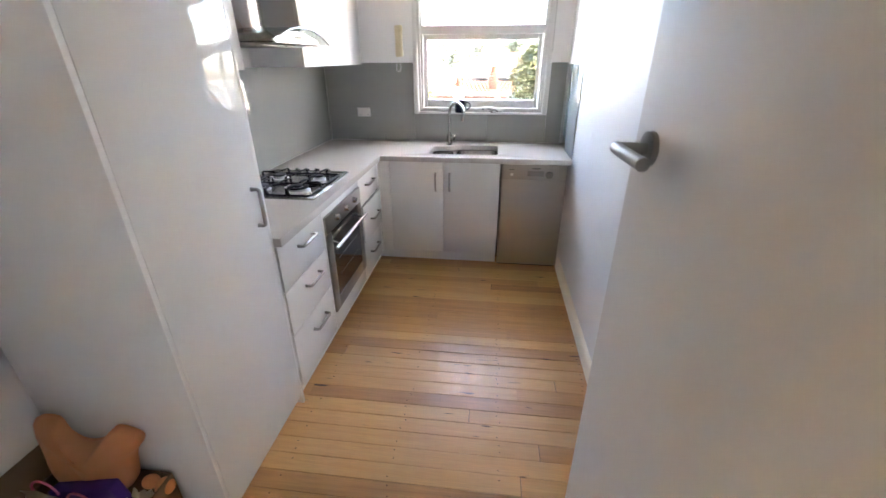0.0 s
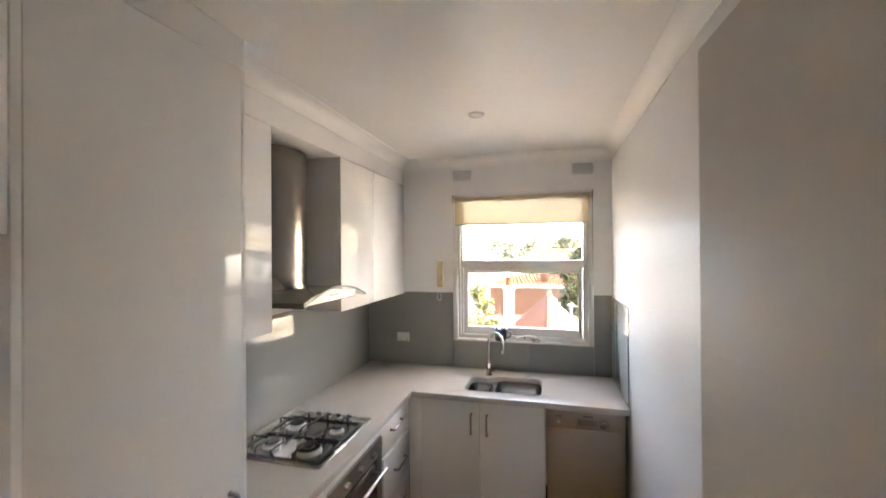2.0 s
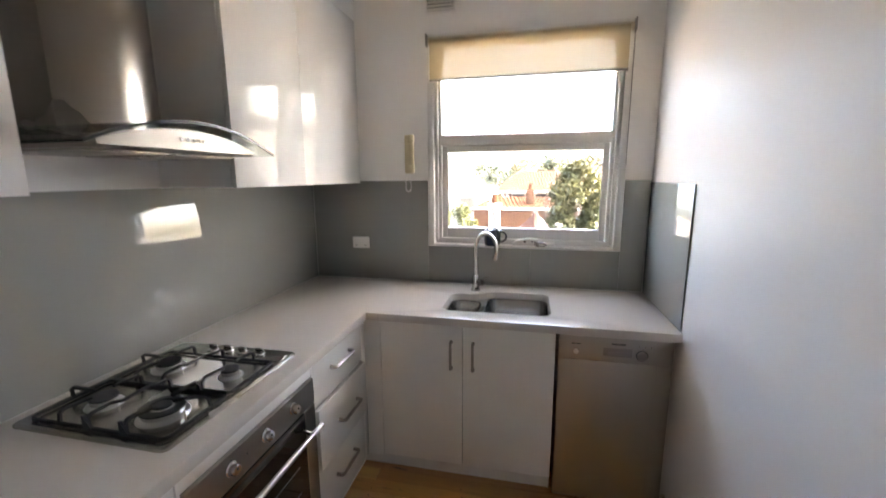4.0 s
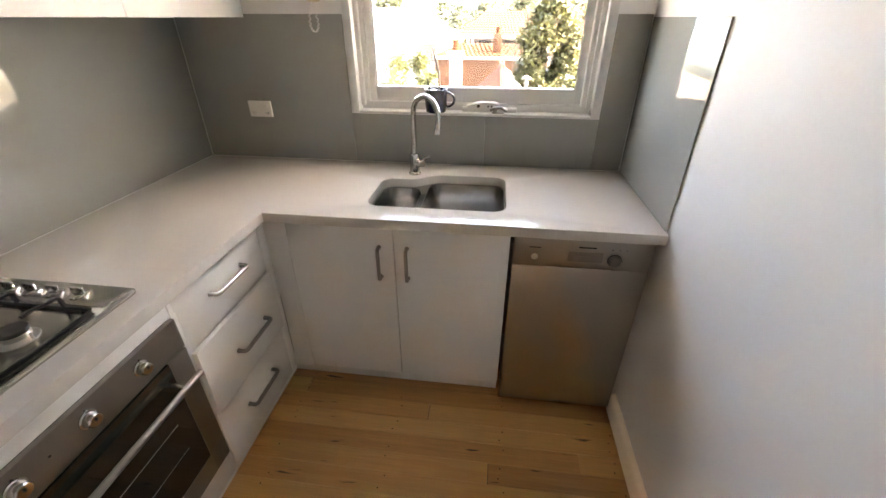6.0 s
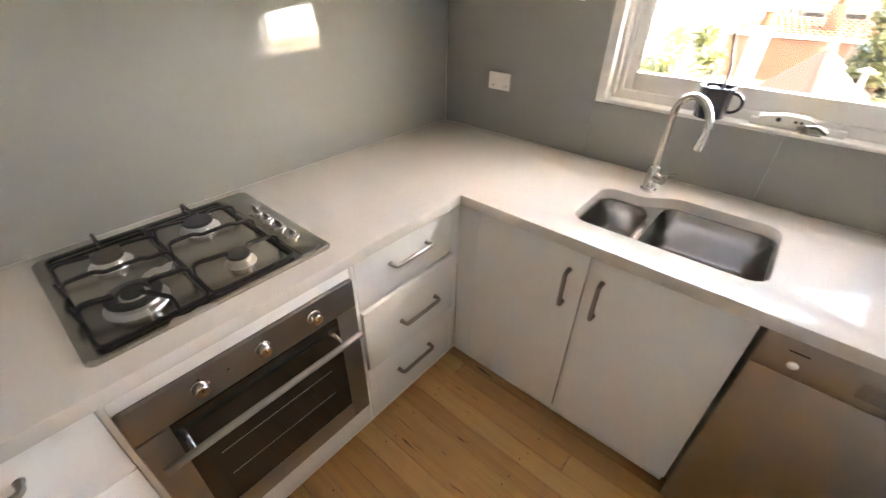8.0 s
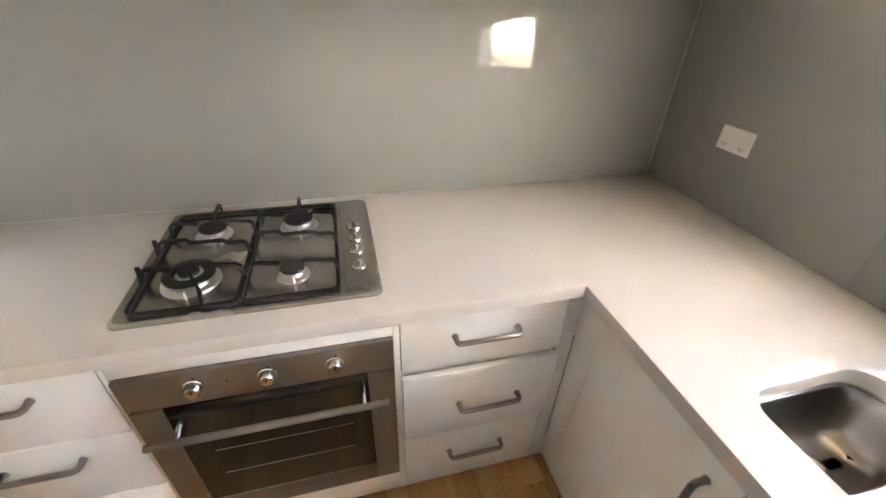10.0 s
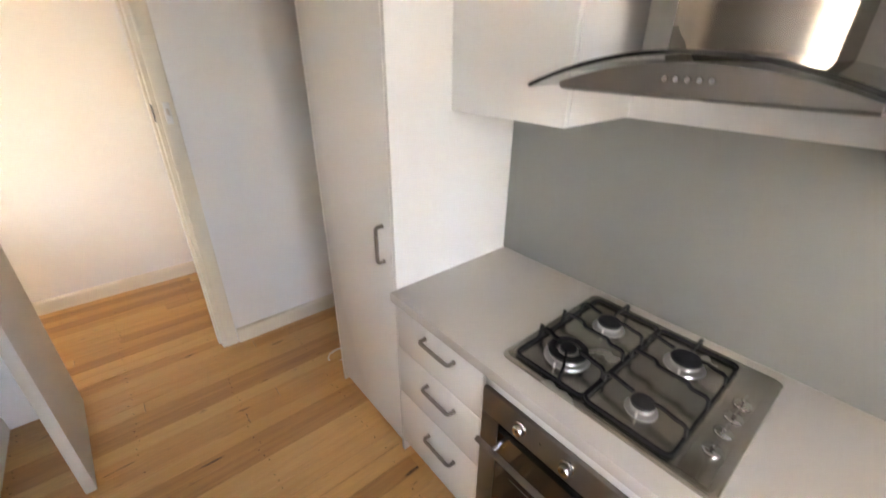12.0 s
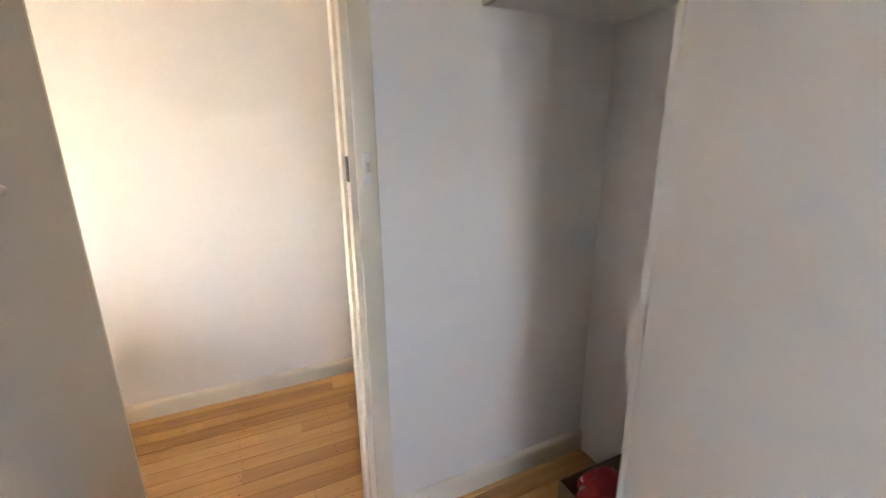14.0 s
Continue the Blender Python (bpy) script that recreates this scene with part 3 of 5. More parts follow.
# ---------------------------------------------------------------- hob
HX0, HX1, HY0, HY1 = 0.050, 0.560, -1.733, -1.155
hob = thing("gas_hob", (0.305, -1.444, 0.9), "stainless four burner gas hob set in the bench", "cooktop")
bm = bmesh.new()
rings = []
for inset, z in ((0.0, 0.9002), (0.0, 0.905), (0.004, 0.9085), (0.012, 0.9090), (0.020, 0.9065), (0.032, 0.9055)):
    rings.append([bm.verts.new((x, y, z)) for x, y in round_rect(HX0 + inset, HX1 - inset, HY0 + inset, HY1 - inset, 0.022)])
for r, s in zip(rings, rings[1:]):
    for j in range(len(r)):
        bm.faces.new((r[j], r[(j + 1) % len(r)], s[(j + 1) % len(s)], s[j]))
bm.faces.new(rings[-1])
part("hob_plate", bm, M_HOB, hob)
ZP = 0.9055
BURN = ((0.200, -1.592, 0.036), (0.190, -1.362, 0.040), (0.442, -1.365, 0.029), (0.418, -1.600, 0.055))
for i, (bx, by, r) in enumerate(BURN):
    b = part("burner", lathe((bx, by, ZP), [(r * (1.22 if i == 3 else 1.38), 0.0), (r * (1.20 if i == 3 else 1.34), 0.003), (r * 1.12, 0.006), (r * 0.98, 0.009), (r * 0.95, 0.019), (r * 0.80, 0.021)], 32), M_ALLOY, hob, "polished alloy gas burner ring")
    if i == 3:
        bm = lathe((bx, by, ZP + 0.021), [(r * 1.05, 0.0), (r * 1.05, 0.006), (r * 0.98, 0.008), (r * 0.66, 0.008), (r * 0.62, 0.001), (r * 0.60, 0.0)], 32)
        part("outer_cap", bm, M_CAP, b)
        bm = lathe((bx, by, ZP + 0.0205), [(r * 0.52, 0.0), (r * 0.52, 0.004), (r * 0.42, 0.006)], 24)
        part("inner_ring", bm, M_ALLOY, b)
        part("cap", lathe((bx, by, ZP + 0.0265), [(r * 0.44, 0.0), (r * 0.44, 0.005), (r * 0.39, 0.0075)], 24), M_CAP, b)
    else:
        part("cap", lathe((bx, by, ZP + 0.021), [(r * 1.0, 0.0), (r * 1.03, 0.005), (r * 0.95, 0.008), (r * 0.3, 0.0088)], 28), M_CAP, b)
    part("igniter", rod((bx + r * 1.25, by + 0.004, ZP), (bx + r * 1.25, by + 0.004, ZP + 0.018), 0.0028, n=8), M_PLASTIC, b)
BAR = rect(0.0068, 0.009)
ZG = 0.947
YL, YM, YR = -1.702, -1.478, -1.258
XB, XF = 0.083, 0.530


def grate(y0, y1, back, front, fins):
    """One cast pan support: a low ring on feet, a waved bar between the two burners and raised fingers that drop to the ring."""
    bm = bmesh.new()
    zr = 0.9125
    loop = [(x, y, zr) for x, y in round_rect(XB, XF, y0, y1, 0.016, 3)]
    sweep(loop, rect(0.0072, 0.008), bm, closed=True)
    for x in (XB + 0.03, XF - 0.03):
        for y in (y0, y1):
            sweep([(x, y, zr), (x, y, ZP)], rect(0.008, 0.008), bm)
    # the waved bar: it rises off the ring at one side, swings forward twice and drops at the other
    xm, run = 0.306, y1 - y0
    wave = [(xm - 0.020, y0, zr), (xm - 0.020, y0 + 0.003, ZG - 0.006), (xm - 0.020, y0 + 0.012, ZG)]
    wave += [(xm - 0.020 + 0.020 * (0.5 - 0.5 * math.cos(math.pi * i / 5)), y0 + run * (0.28 + 0.022 * i), ZG) for i in range(6)]
    wave += [(xm + 0.016 * (0.5 - 0.5 * math.cos(math.pi * i / 5)), y0 + run * (0.70 + 0.022 * i), ZG) for i in range(6)]
    wave += [(xm + 0.016, y1 - 0.012, ZG), (xm + 0.016, y1 - 0.003, ZG - 0.006), (xm + 0.016, y1, zr)]
    sweep(wave, BAR, bm)
    for bx, by, r in (back, front):
        big = r > 0.05
        for way, edge in ((1, y1), (-1, y0)):
            tip = by + way * r * (0.62 if big else 0.9)
            jog = 0.010 * way
            if abs(edge - tip) < 0.02:
                continue
            pts = [(bx + jog, edge, zr), (bx + jog, edge - way * 0.003, ZG - 0.007), (bx + jog, edge - way * 0.013, ZG), (bx + jog, edge - way * 0.026, ZG), (bx, tip + way * 0.016, ZG), (bx, tip, ZG - 0.002)]
            sweep(pts, rect(0.009, 0.011) if big else BAR, bm)
        if bx < 0.3:
            sweep([(XB, by, zr), (XB - 0.002, by, ZG - 0.007), (XB + 0.009, by, ZG), (bx - r * 0.95, by, ZG), (bx - r * 0.7, by, ZG - 0.002)], BAR, bm)
        if big:
            sweep([(XF, by + 0.050, zr), (XF - 0.004, by + 0.050, ZG - 0.006), (XF - 0.016, by + 0.047, ZG), (bx + r * 0.85, by + 0.022, ZG), (bx + r * 0.5, by + 0.010, ZG - 0.002)], BAR, bm)
    for x, y in fins:
        k = [bm.verts.new(q) for q in ((x - 0.016, y - 0.004, zr - 0.004), (x + 0.014, y - 0.004, zr - 0.004), (x - 0.004, y - 0.010, ZG + 0.006), (x - 0.010, y - 0.009, ZG + 0.004),
                                       (x - 0.016, y + 0.004, zr - 0.004), (x + 0.014, y + 0.004, zr - 0.004), (x - 0.004, y - 0.003, ZG + 0.006), (x - 0.010, y - 0.002, ZG + 0.004))]
        for q in ((0, 1, 2, 3), (7, 6, 5, 4), (0, 4, 5, 1), (1, 5, 6, 2), (2, 6, 7, 3), (3, 7, 4, 0)):
            bm.faces.new([k[i] for i in q])
    return part("pan_support", bm, M_IRON, hob, "black enamelled pan support")


grate(YL, YM - 0.003, BURN[0], BURN[3], ((0.410, YL), (0.290, YL)))
grate(YM + 0.003, YR, BURN[1], BURN[2], ())
# the flat strip that carries the knobs stands a little above the drip pan
bm = box(HX0 + 0.022, HX1 - 0.022, YR + 0.016, HY1 - 0.022, ZP - 0.002, ZP + 0.0035)
bmesh.ops.bevel(bm, geom=[e for e in bm.edges if all(v.co.z > ZP for v in e.verts)], offset=0.005, segments=2, profile=0.5, affect="EDGES")
part("knob_panel", bm, M_HOB, hob)
for x in (0.232, 0.297, 0.363, 0.435):
    k = part("knob", lathe((x, -1.205, ZP + 0.003), [(0.0215, 0.0), (0.0215, 0.004), (0.019, 0.0065), (0.010, 0.0075), (0.006, 0.008)], 24), M_CHROME, hob)
    part("grip", box(x - 0.0165, x + 0.0165, -1.2085, -1.2015, ZP + 0.009, ZP + 0.029, 0.002), M_CHROME, k, "raised chrome blade")

# ---------------------------------------------------------------- oven
OY0, OY1, OZ0, OZ1, OX = -1.743, -1.146, 0.206, 0.802, 0.614
oven = thing("oven", (0.35, (OY0 + OY1) / 2, OZ0), "stainless built-in electric oven with dark glass door", "oven")
part("carcass", box(0.06, FX - 0.002, OY0 + 0.004, OY1 - 0.004, OZ0 + 0.004, OZ1 - 0.004), M_OVENBLACK, oven)
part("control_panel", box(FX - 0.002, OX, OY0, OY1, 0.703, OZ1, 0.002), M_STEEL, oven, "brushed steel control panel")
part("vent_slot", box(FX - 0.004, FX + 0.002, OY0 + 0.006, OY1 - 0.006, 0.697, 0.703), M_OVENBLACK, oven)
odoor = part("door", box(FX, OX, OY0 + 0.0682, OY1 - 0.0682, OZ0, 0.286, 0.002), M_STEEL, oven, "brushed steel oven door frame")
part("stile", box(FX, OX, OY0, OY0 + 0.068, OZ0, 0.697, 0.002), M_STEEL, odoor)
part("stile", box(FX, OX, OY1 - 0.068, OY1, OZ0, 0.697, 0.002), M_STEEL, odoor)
part("window", box(FX, OX - 0.003, OY0 + 0.068, OY1 - 0.068, 0.286, 0.694), M_OVENGLASS, odoor, "dark tinted oven window")
for z in (0.40, 0.505):
    part("rack_line", box(OX - 0.003, OX - 0.0024, OY0 + 0.13, OY1 - 0.12, z, z + 0.0025), M_STEEL, odoor)
part("maker_mark", box(OX, OX + 0.0006, -1.485, -1.405, 0.238, 0.247), M_SATIN, odoor)
bm = rod((OX + 0.038, OY0 + 0.02, 0.622), (OX + 0.038, OY1 - 0.02, 0.622), 0.0095, n=16)
hd = part("handle", bm, M_STEEL, odoor, "round steel bar handle")
for y in (OY0 + 0.085, OY1 - 0.085):
    part("post", rod((OX - 0.002, y, 0.632), (OX + 0.036, y, 0.624), 0.007, n=12), M_CHROME, hd)
for y in (-1.592, -1.438, -1.287):
    k = part("knob", lathe((OX, y, 0.758), [(0.021, 0.0), (0.021, 0.003), (0.018, 0.005), (0.0165, 0.020), (0.014, 0.023), (0.004, 0.0235)], 26, axis="x"), M_CHROME, oven)
    part("pointer", box(OX + 0.022, OX + 0.0255, y - 0.0025, y + 0.0025, 0.758, 0.766, 0.001), M_OVENBLACK, k)
    part("scale_mark", rod((OX, y + 0.004, 0.7805), (OX + 0.0006, y + 0.004, 0.7805), 0.0028, n=10), M_OVENBLACK, oven)
part("indicator", rod((OX, -1.525, 0.758), (OX + 0.001, -1.525, 0.758), 0.003, n=10), M_OVENBLACK, oven)

# ---------------------------------------------------------------- dishwasher
dw = thing("dishwasher", (1.80, -0.35, 0.02), "slim stainless steel freestanding dishwasher under the bench", "dishwasher")
DX0, DX1, DY = 1.560, 2.040, -0.640
part("body", box(DX0 + 0.004, DX1 - 0.004, DY + 0.03, -0.05, 0.02, TOP - 0.006), M_OVENBLACK, dw)
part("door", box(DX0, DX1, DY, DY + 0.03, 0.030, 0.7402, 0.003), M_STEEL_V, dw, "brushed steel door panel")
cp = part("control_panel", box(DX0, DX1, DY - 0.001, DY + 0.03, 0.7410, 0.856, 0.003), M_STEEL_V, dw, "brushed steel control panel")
part("plinth", box(DX0 + 0.01, DX1 - 0.01, DY + 0.045, DY + 0.06, 0.0, 0.028), M_OVENBLACK, dw)
bm = box(1.752, 1.872, DY - 0.006, DY - 0.003, 0.772, 0.812, 0.0012)
part("grip_surround", bm, M_STEEL, cp)
part("grip_recess", box(1.772, 1.868, DY - 0.0066, DY - 0.006, 0.776, 0.795), M_SATIN, cp)
part("dial_ring", lathe((1.913, DY - 0.003, 0.784), [(0.0245, 0.0), (0.0245, -0.0012), (0.0215, -0.0014)], 26, axis="y"), M_OVENBLACK, cp)
k = part("dial", lathe((1.913, DY - 0.003, 0.784), [(0.022, 0.0), (0.022, -0.004), (0.019, -0.013), (0.016, -0.015)], 26, axis="y"), M_STEEL, cp)
part("button", lathe((1.636, DY - 0.003, 0.782), [(0.0115, 0.0), (0.0115, -0.003), (0.009, -0.005)], 20, axis="y"), M_PLASTIC, cp)
for x in (1.90, 1.925, 1.948):
    part("indicator", rod((x, DY - 0.003, 0.826), (x, DY - 0.0038, 0.826), 0.0022, n=8), M_OVENBLACK, cp)
for a in range(0, 360, 40):
    part("tick", rod((1.913 + 0.028 * math.cos(radians(a)), DY - 0.003, 0.784 + 0.028 * math.sin(radians(a))), (1.913 + 0.028 * math.cos(radians(a)), DY - 0.0036, 0.784 + 0.028 * math.sin(radians(a))), 0.0012, n=6), M_OVENBLACK, cp)
part("maker_mark", box(1.785, 1.845, DY - 0.0038, DY - 0.003, 0.826, 0.832), M_OVENBLACK, cp)
part("maker_mark", box(1.615, 1.655, DY - 0.0038, DY - 0.003, 0.818, 0.822), M_OVENBLACK, cp)

# ---------------------------------------------------------------- wall cabinets, pantry, fridge cabinet
CZ0, CZ1 = 1.527, 2.484
HOOD_Y0, HOOD_Y1 = -1.768, -1.130


def wall_cabinet(y0, y1, doors, label):
    u = thing("wall_cabinet", (0.17, (y0 + y1) / 2, CZ0), label, "cabinet", "wall cabinets")
    part("body", box(0.002, CAB_X - 0.019, y0 + 0.001, y1 - 0.001, CZ0 + 0.001, CZ1), M_CABIN, u)
    for a, b in zip(doors, doors[1:]):
        part("door", box(CAB_X - 0.018, CAB_X, a + 0.001, b - 0.001, CZ0, CZ1, 0.0012), M_CAB, u)
    return u


wall_cabinet(PANTRY_Y1 + 0.002, HOOD_Y0, (PANTRY_Y1 + 0.003, HOOD_Y0 - 0.001), "gloss white handleless wall cabinet beside the pantry")
wall_cabinet(HOOD_Y1, -0.003, (HOOD_Y1 + 0.001, -0.645, -0.004), "gloss white handleless two door wall cabinet")

pantry = thing("pantry", (0.3, -2.52, 0.0), "tall gloss white pantry cupboard with one door", "cupboard")
bm = box(0.002, PANTRY_X, PANTRY_Y1 - 0.017, PANTRY_Y1, 0.0, 2.505, 0.001)
part("side_panel", bm, M_CAB, pantry)
part("side_panel", box(0.012, PANTRY_X, PANTRY_Y0, PANTRY_Y0 + 0.017, 0.0, 2.505, 0.001), M_CAB, pantry)
part("body", box(0.02, PANTRY_X - 0.022, PANTRY_Y0 + 0.0175, PANTRY_Y1 - 0.0175, KICK, 2.503), M_CABIN, pantry)
d = part("door", box(PANTRY_X - 0.019, PANTRY_X + 0.001, PANTRY_Y0 + 0.019, PANTRY_Y1 - 0.019, KICK - 0.03, 2.503, 0.0012), M_CAB, pantry)
d_handle(d, (PANTRY_X + 0.001, -2.305, 0.990), (PANTRY_X + 0.001, -2.305, 1.134), (1, 0, 0))
part("kick", box(PANTRY_X - 0.06, PANTRY_X - 0.045, PANTRY_Y0 + 0.0175, PANTRY_Y1 - 0.0175, 0, KICK - 0.001), M_CABIN, pantry)

fcab = thing("overhead_cabinet", (0.3, -3.2, 1.937), "gloss white overhead cabinet above the fridge space", "cabinet")
part("body", box(0.002, PANTRY_X - 0.021, END + 0.002, PANTRY_Y0 - 0.001, 1.937, 2.503), M_CABIN, fcab)
part("door", box(PANTRY_X - 0.02, PANTRY_X - 0.001, END + 0.004, PANTRY_Y0 - 0.003, 1.935, 2.503, 0.0012), M_CAB, fcab)

# ---------------------------------------------------------------- rangehood
hood = thing("rangehood", (0.2, -1.449, 1.635), "stainless canopy rangehood with curved glass visor", "rangehood")
HC = (HOOD_Y0 + HOOD_Y1) / 2
bm = bmesh.new()
pl = [(0.004, HC - 0.155)] + [(0.212 + 0.050 * (1 - (k / 8) ** 2), HC + 0.155 * k / 8) for k in range(-8, 9)] + [(0.004, HC + 0.155)]
slab([pl], 1.668, 2.455, bm)
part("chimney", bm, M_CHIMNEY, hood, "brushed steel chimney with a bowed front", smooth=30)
# canopy body under the glass
n = 20
bm = bmesh.new()


def hood_arc(s, rise):
    """Height of the bowed visor at s from -1 to 1 across its width."""
    return rise * (1 - s * s)


rows = []
for i in range(n + 1):
    s = -1 + 2 * i / n
    y = HC + s * 0.262
    zt = 1.635 + hood_arc(s * 0.85, 0.062)
    rows.append([bm.verts.new(q) for q in ((0.004, y, 1.635), (0.455, y, 1.635), (0.470, y, 1.641), (0.470, y, zt), (0.004, y, zt))])
for r, s2 in zip(rows, rows[1:]):
    for j in range(5):
        bm.faces.new((r[j], r[(j + 1) % 5], s2[(j + 1) % 5], s2[j]))
bm.faces.new(rows[0][::-1])
bm.faces.new(rows[-1])
canopy = part("canopy", bm, M_STEEL, hood, "brushed steel canopy")
bm = bmesh.new()
rows = []
for i in range(n + 1):
    s = -1 + 2 * i / n
    y = HC + s * 0.318
    z = 1.639 + hood_arc(s, 0.072)
    fx = 0.505
    rows.append([bm.verts.new(q) for q in ((0.006, y, z), (fx, y, z), (fx, y, z + 0.006), (0.006, y, z + 0.006))])
for r, s2 in zip(rows, rows[1:]):
    for j in range(4):
        bm.faces.new((r[j], r[(j + 1) % 4], s2[(j + 1) % 4], s2[j]))
bm.faces.new(rows[0][::-1])
bm.faces.new(rows[-1])
visor = part("glass_visor", bm, M_HOODGLASS, hood, "curved clear glass visor", smooth=60)
bm = bmesh.new()
pts = [(0.508, HC + (-1 + 2 * i / n) * 0.318, 1.642 + hood_arc(-1 + 2 * i / n, 0.072)) for i in range(n + 1)]
part("edge_trim", sweep(pts, rect(0.004, 0.008)), M_OVENBLACK, visor)
for i in range(5):
    y = HC - 0.035 + i * 0.02
    part("button", rod((0.470, y, 1.669), (0.474, y, 1.669), 0.005, n=12), M_CHROME, canopy)
for y in (HC - 0.13, HC + 0.13):
    part("filter", box(0.06, 0.40, y - 0.115, y + 0.115, 1.629, 1.6345, 0.002), M_SATIN, canopy)

# ---------------------------------------------------------------- splashback glass
spl = thing("splashback", (0.5, -0.01, 0.9), "grey back-painted glass splashback panels behind the bench", "splashback")
SZ, SB = 1.528, 0.902
part("panel", box(0.0015, 0.0075, PANTRY_Y1 + 0.002, -0.008, SB, SZ - 0.002, 0.0006), M_SPLASH, spl)
part("panel", box(0.009, WIN_X0 - 0.003, -0.0075, -0.0015, SB, 1.540, 0.0006), M_SPLASH, spl)
part("panel", box(WIN_X0 - 0.0015, 1.42, -0.0075, -0.0015, SB, WIN_Z0 - 0.002, 0.0006), M_SPLASH, spl)
part("panel", box(1.4205, WIN_X1 + 0.0015, -0.0075, -0.0015, SB, WIN_Z0 - 0.002, 0.0006), M_SPLASH, spl)
part("panel", box(WIN_X1 + 0.003, W - 0.009, -0.0075, -0.0015, SB, 1.540, 0.0006), M_SPLASH, spl)
part("panel", box(W - 0.0075, W - 0.0015, -0.630, -0.0095, SB, 1.530, 0.0006), M_SPLASH, spl)

# ---------------------------------------------------------------- door leaf
HINGE, LEAF, LEAN = (1.758, -3.568), 0.660, 2.8
door = thing("door_1", (HINGE[0], HINGE[1], 0.006), "open cream painted flush door with lever handles", "door", kind="structure")


def leaf_box(a0, a1, b0, b1, z0, z1, bevel=0.0):
    """A box in the leaf's own run: a along the leaf from the hinge, b across it towards the wall."""
    bm = box(a0, a1, b0, b1, z0, z1, bevel)
    bmesh.ops.transform(bm, matrix=Matrix.Translation((HINGE[0], HINGE[1], 0)) @ Matrix.Rotation(radians(90 + LEAN), 4, "Z") @ Matrix.Diagonal((1, -1, 1, 1)), verts=bm.verts)
    return bm


def leaf_at(a, b, z):
    m = Matrix.Translation((HINGE[0], HINGE[1], 0)) @ Matrix.Rotation(radians(90 + LEAN), 4, "Z") @ Matrix.Diagonal((1, -1, 1, 1))
    return m @ Vector((a, b, z))


M_DOOR = material("cream_door_paint", (0.60, 0.55, 0.48), 0.52, vary=0.02, scale=3, grain=0.02, grain_scale=70, spec=0.25)
leaf = part("leaf", leaf_box(0.004, LEAF, 0.0, 0.038, 0.006, 2.10, 0.002), M_DOOR, door)
LZ = 1.442
for side, b0, w in ((0, 0.0, -1), (1, 0.038, 1)):
    bm = sweep([leaf_at(LEAF - 0.070, b0, LZ), leaf_at(LEAF - 0.070, b0 + w * 0.009, LZ)], circle(0.027, 28))
    lever = part("lever", bm, M_SATIN, door, "satin steel lever handle")
    bm = sweep([leaf_at(LEAF - 0.070, b0 + w * 0.009, LZ), leaf_at(LEAF - 0.070, b0 + w * 0.055, LZ)], circle(0.010, 16))
    part("neck", bm, M_SATIN, lever)
    bm = sweep([leaf_at(LEAF - 0.062, b0 + w * 0.052, LZ), leaf_at(LEAF - 0.097, b0 + w * 0.054, LZ), leaf_at(LEAF - 0.180, b0 + w * 0.054, LZ)], circle(0.0098, 16))
    part("grip", bm, M_SATIN, lever)
part("latch_plate", leaf_box(LEAF, LEAF + 0.0015, 0.008, 0.030, LZ - 0.03, LZ + 0.03), M_SATIN, door)
part("latch", leaf_box(LEAF, LEAF + 0.007, 0.013, 0.025, LZ - 0.009, LZ + 0.009, 0.002), M_CHROME, door)
for z in (0.25, 1.85):
    part("hinge", rod((HINGE[0] + 0.006, HINGE[1] + 0.004, z), (HINGE[0] + 0.006, HINGE[1] + 0.004, z + 0.09), 0.006, n=10), M_SATIN, door)

# strike plate and light switch beside the doorway
sp = thing("strike_plate", (DOOR_X0 + 0.02, END - 0.02, 1.42), "worn metal strike plate on the door jamb", "strike plate")
bm = box(DOOR_X0 + 0.0202, DOOR_X0 + 0.0242, END - 0.036, END + 0.001, 1.385, 1.465, 0.0018)
part("plate", bm, M_IRON, sp, "dark tarnished metal plate")
part("latch_hole", box(DOOR_X0 + 0.0242, DOOR_X0 + 0.0247, END - 0.028, END - 0.014, 1.41, 1.44), M_OVENBLACK, sp)
sw = thing("light_switch", (DOOR_X0 - 0.033, END + 0.017, 1.42), "narrow white architrave light switch", "switch")
part("plate", box(DOOR_X0 - 0.048, DOOR_X0 - 0.020, END + 0.0162, END + 0.027, 1.375, 1.475, 0.002), M_PLASTIC, sw)
part("rocker", box(DOOR_X0 - 0.040, DOOR_X0 - 0.028, END + 0.027, END + 0.032, 1.415, 1.445, 0.0015), M_PAPER, sw)

# power point
so = thing("power_point", (0.325, -0.008, 1.14), "white double power point on the splashback", "power point")
pl = part("plate", box(0.276, 0.390, -0.018, -0.0078, 1.106, 1.180, 0.003), M_PLASTIC, so)
for x in (0.300, 0.366):
    part("rocker", box(x - 0.007, x + 0.007, -0.0205, -0.018, 1.152, 1.166, 0.001), M_PLASTIC, so)
    for s in (-1, 0, 1):
        part("slot", box(x + s * 0.007 - 0.001, x + s * 0.007 + 0.001, -0.0184, -0.018, 1.122 - (s == 0) * 0.006, 1.130 - (s == 0) * 0.006), M_OVENBLACK, so)

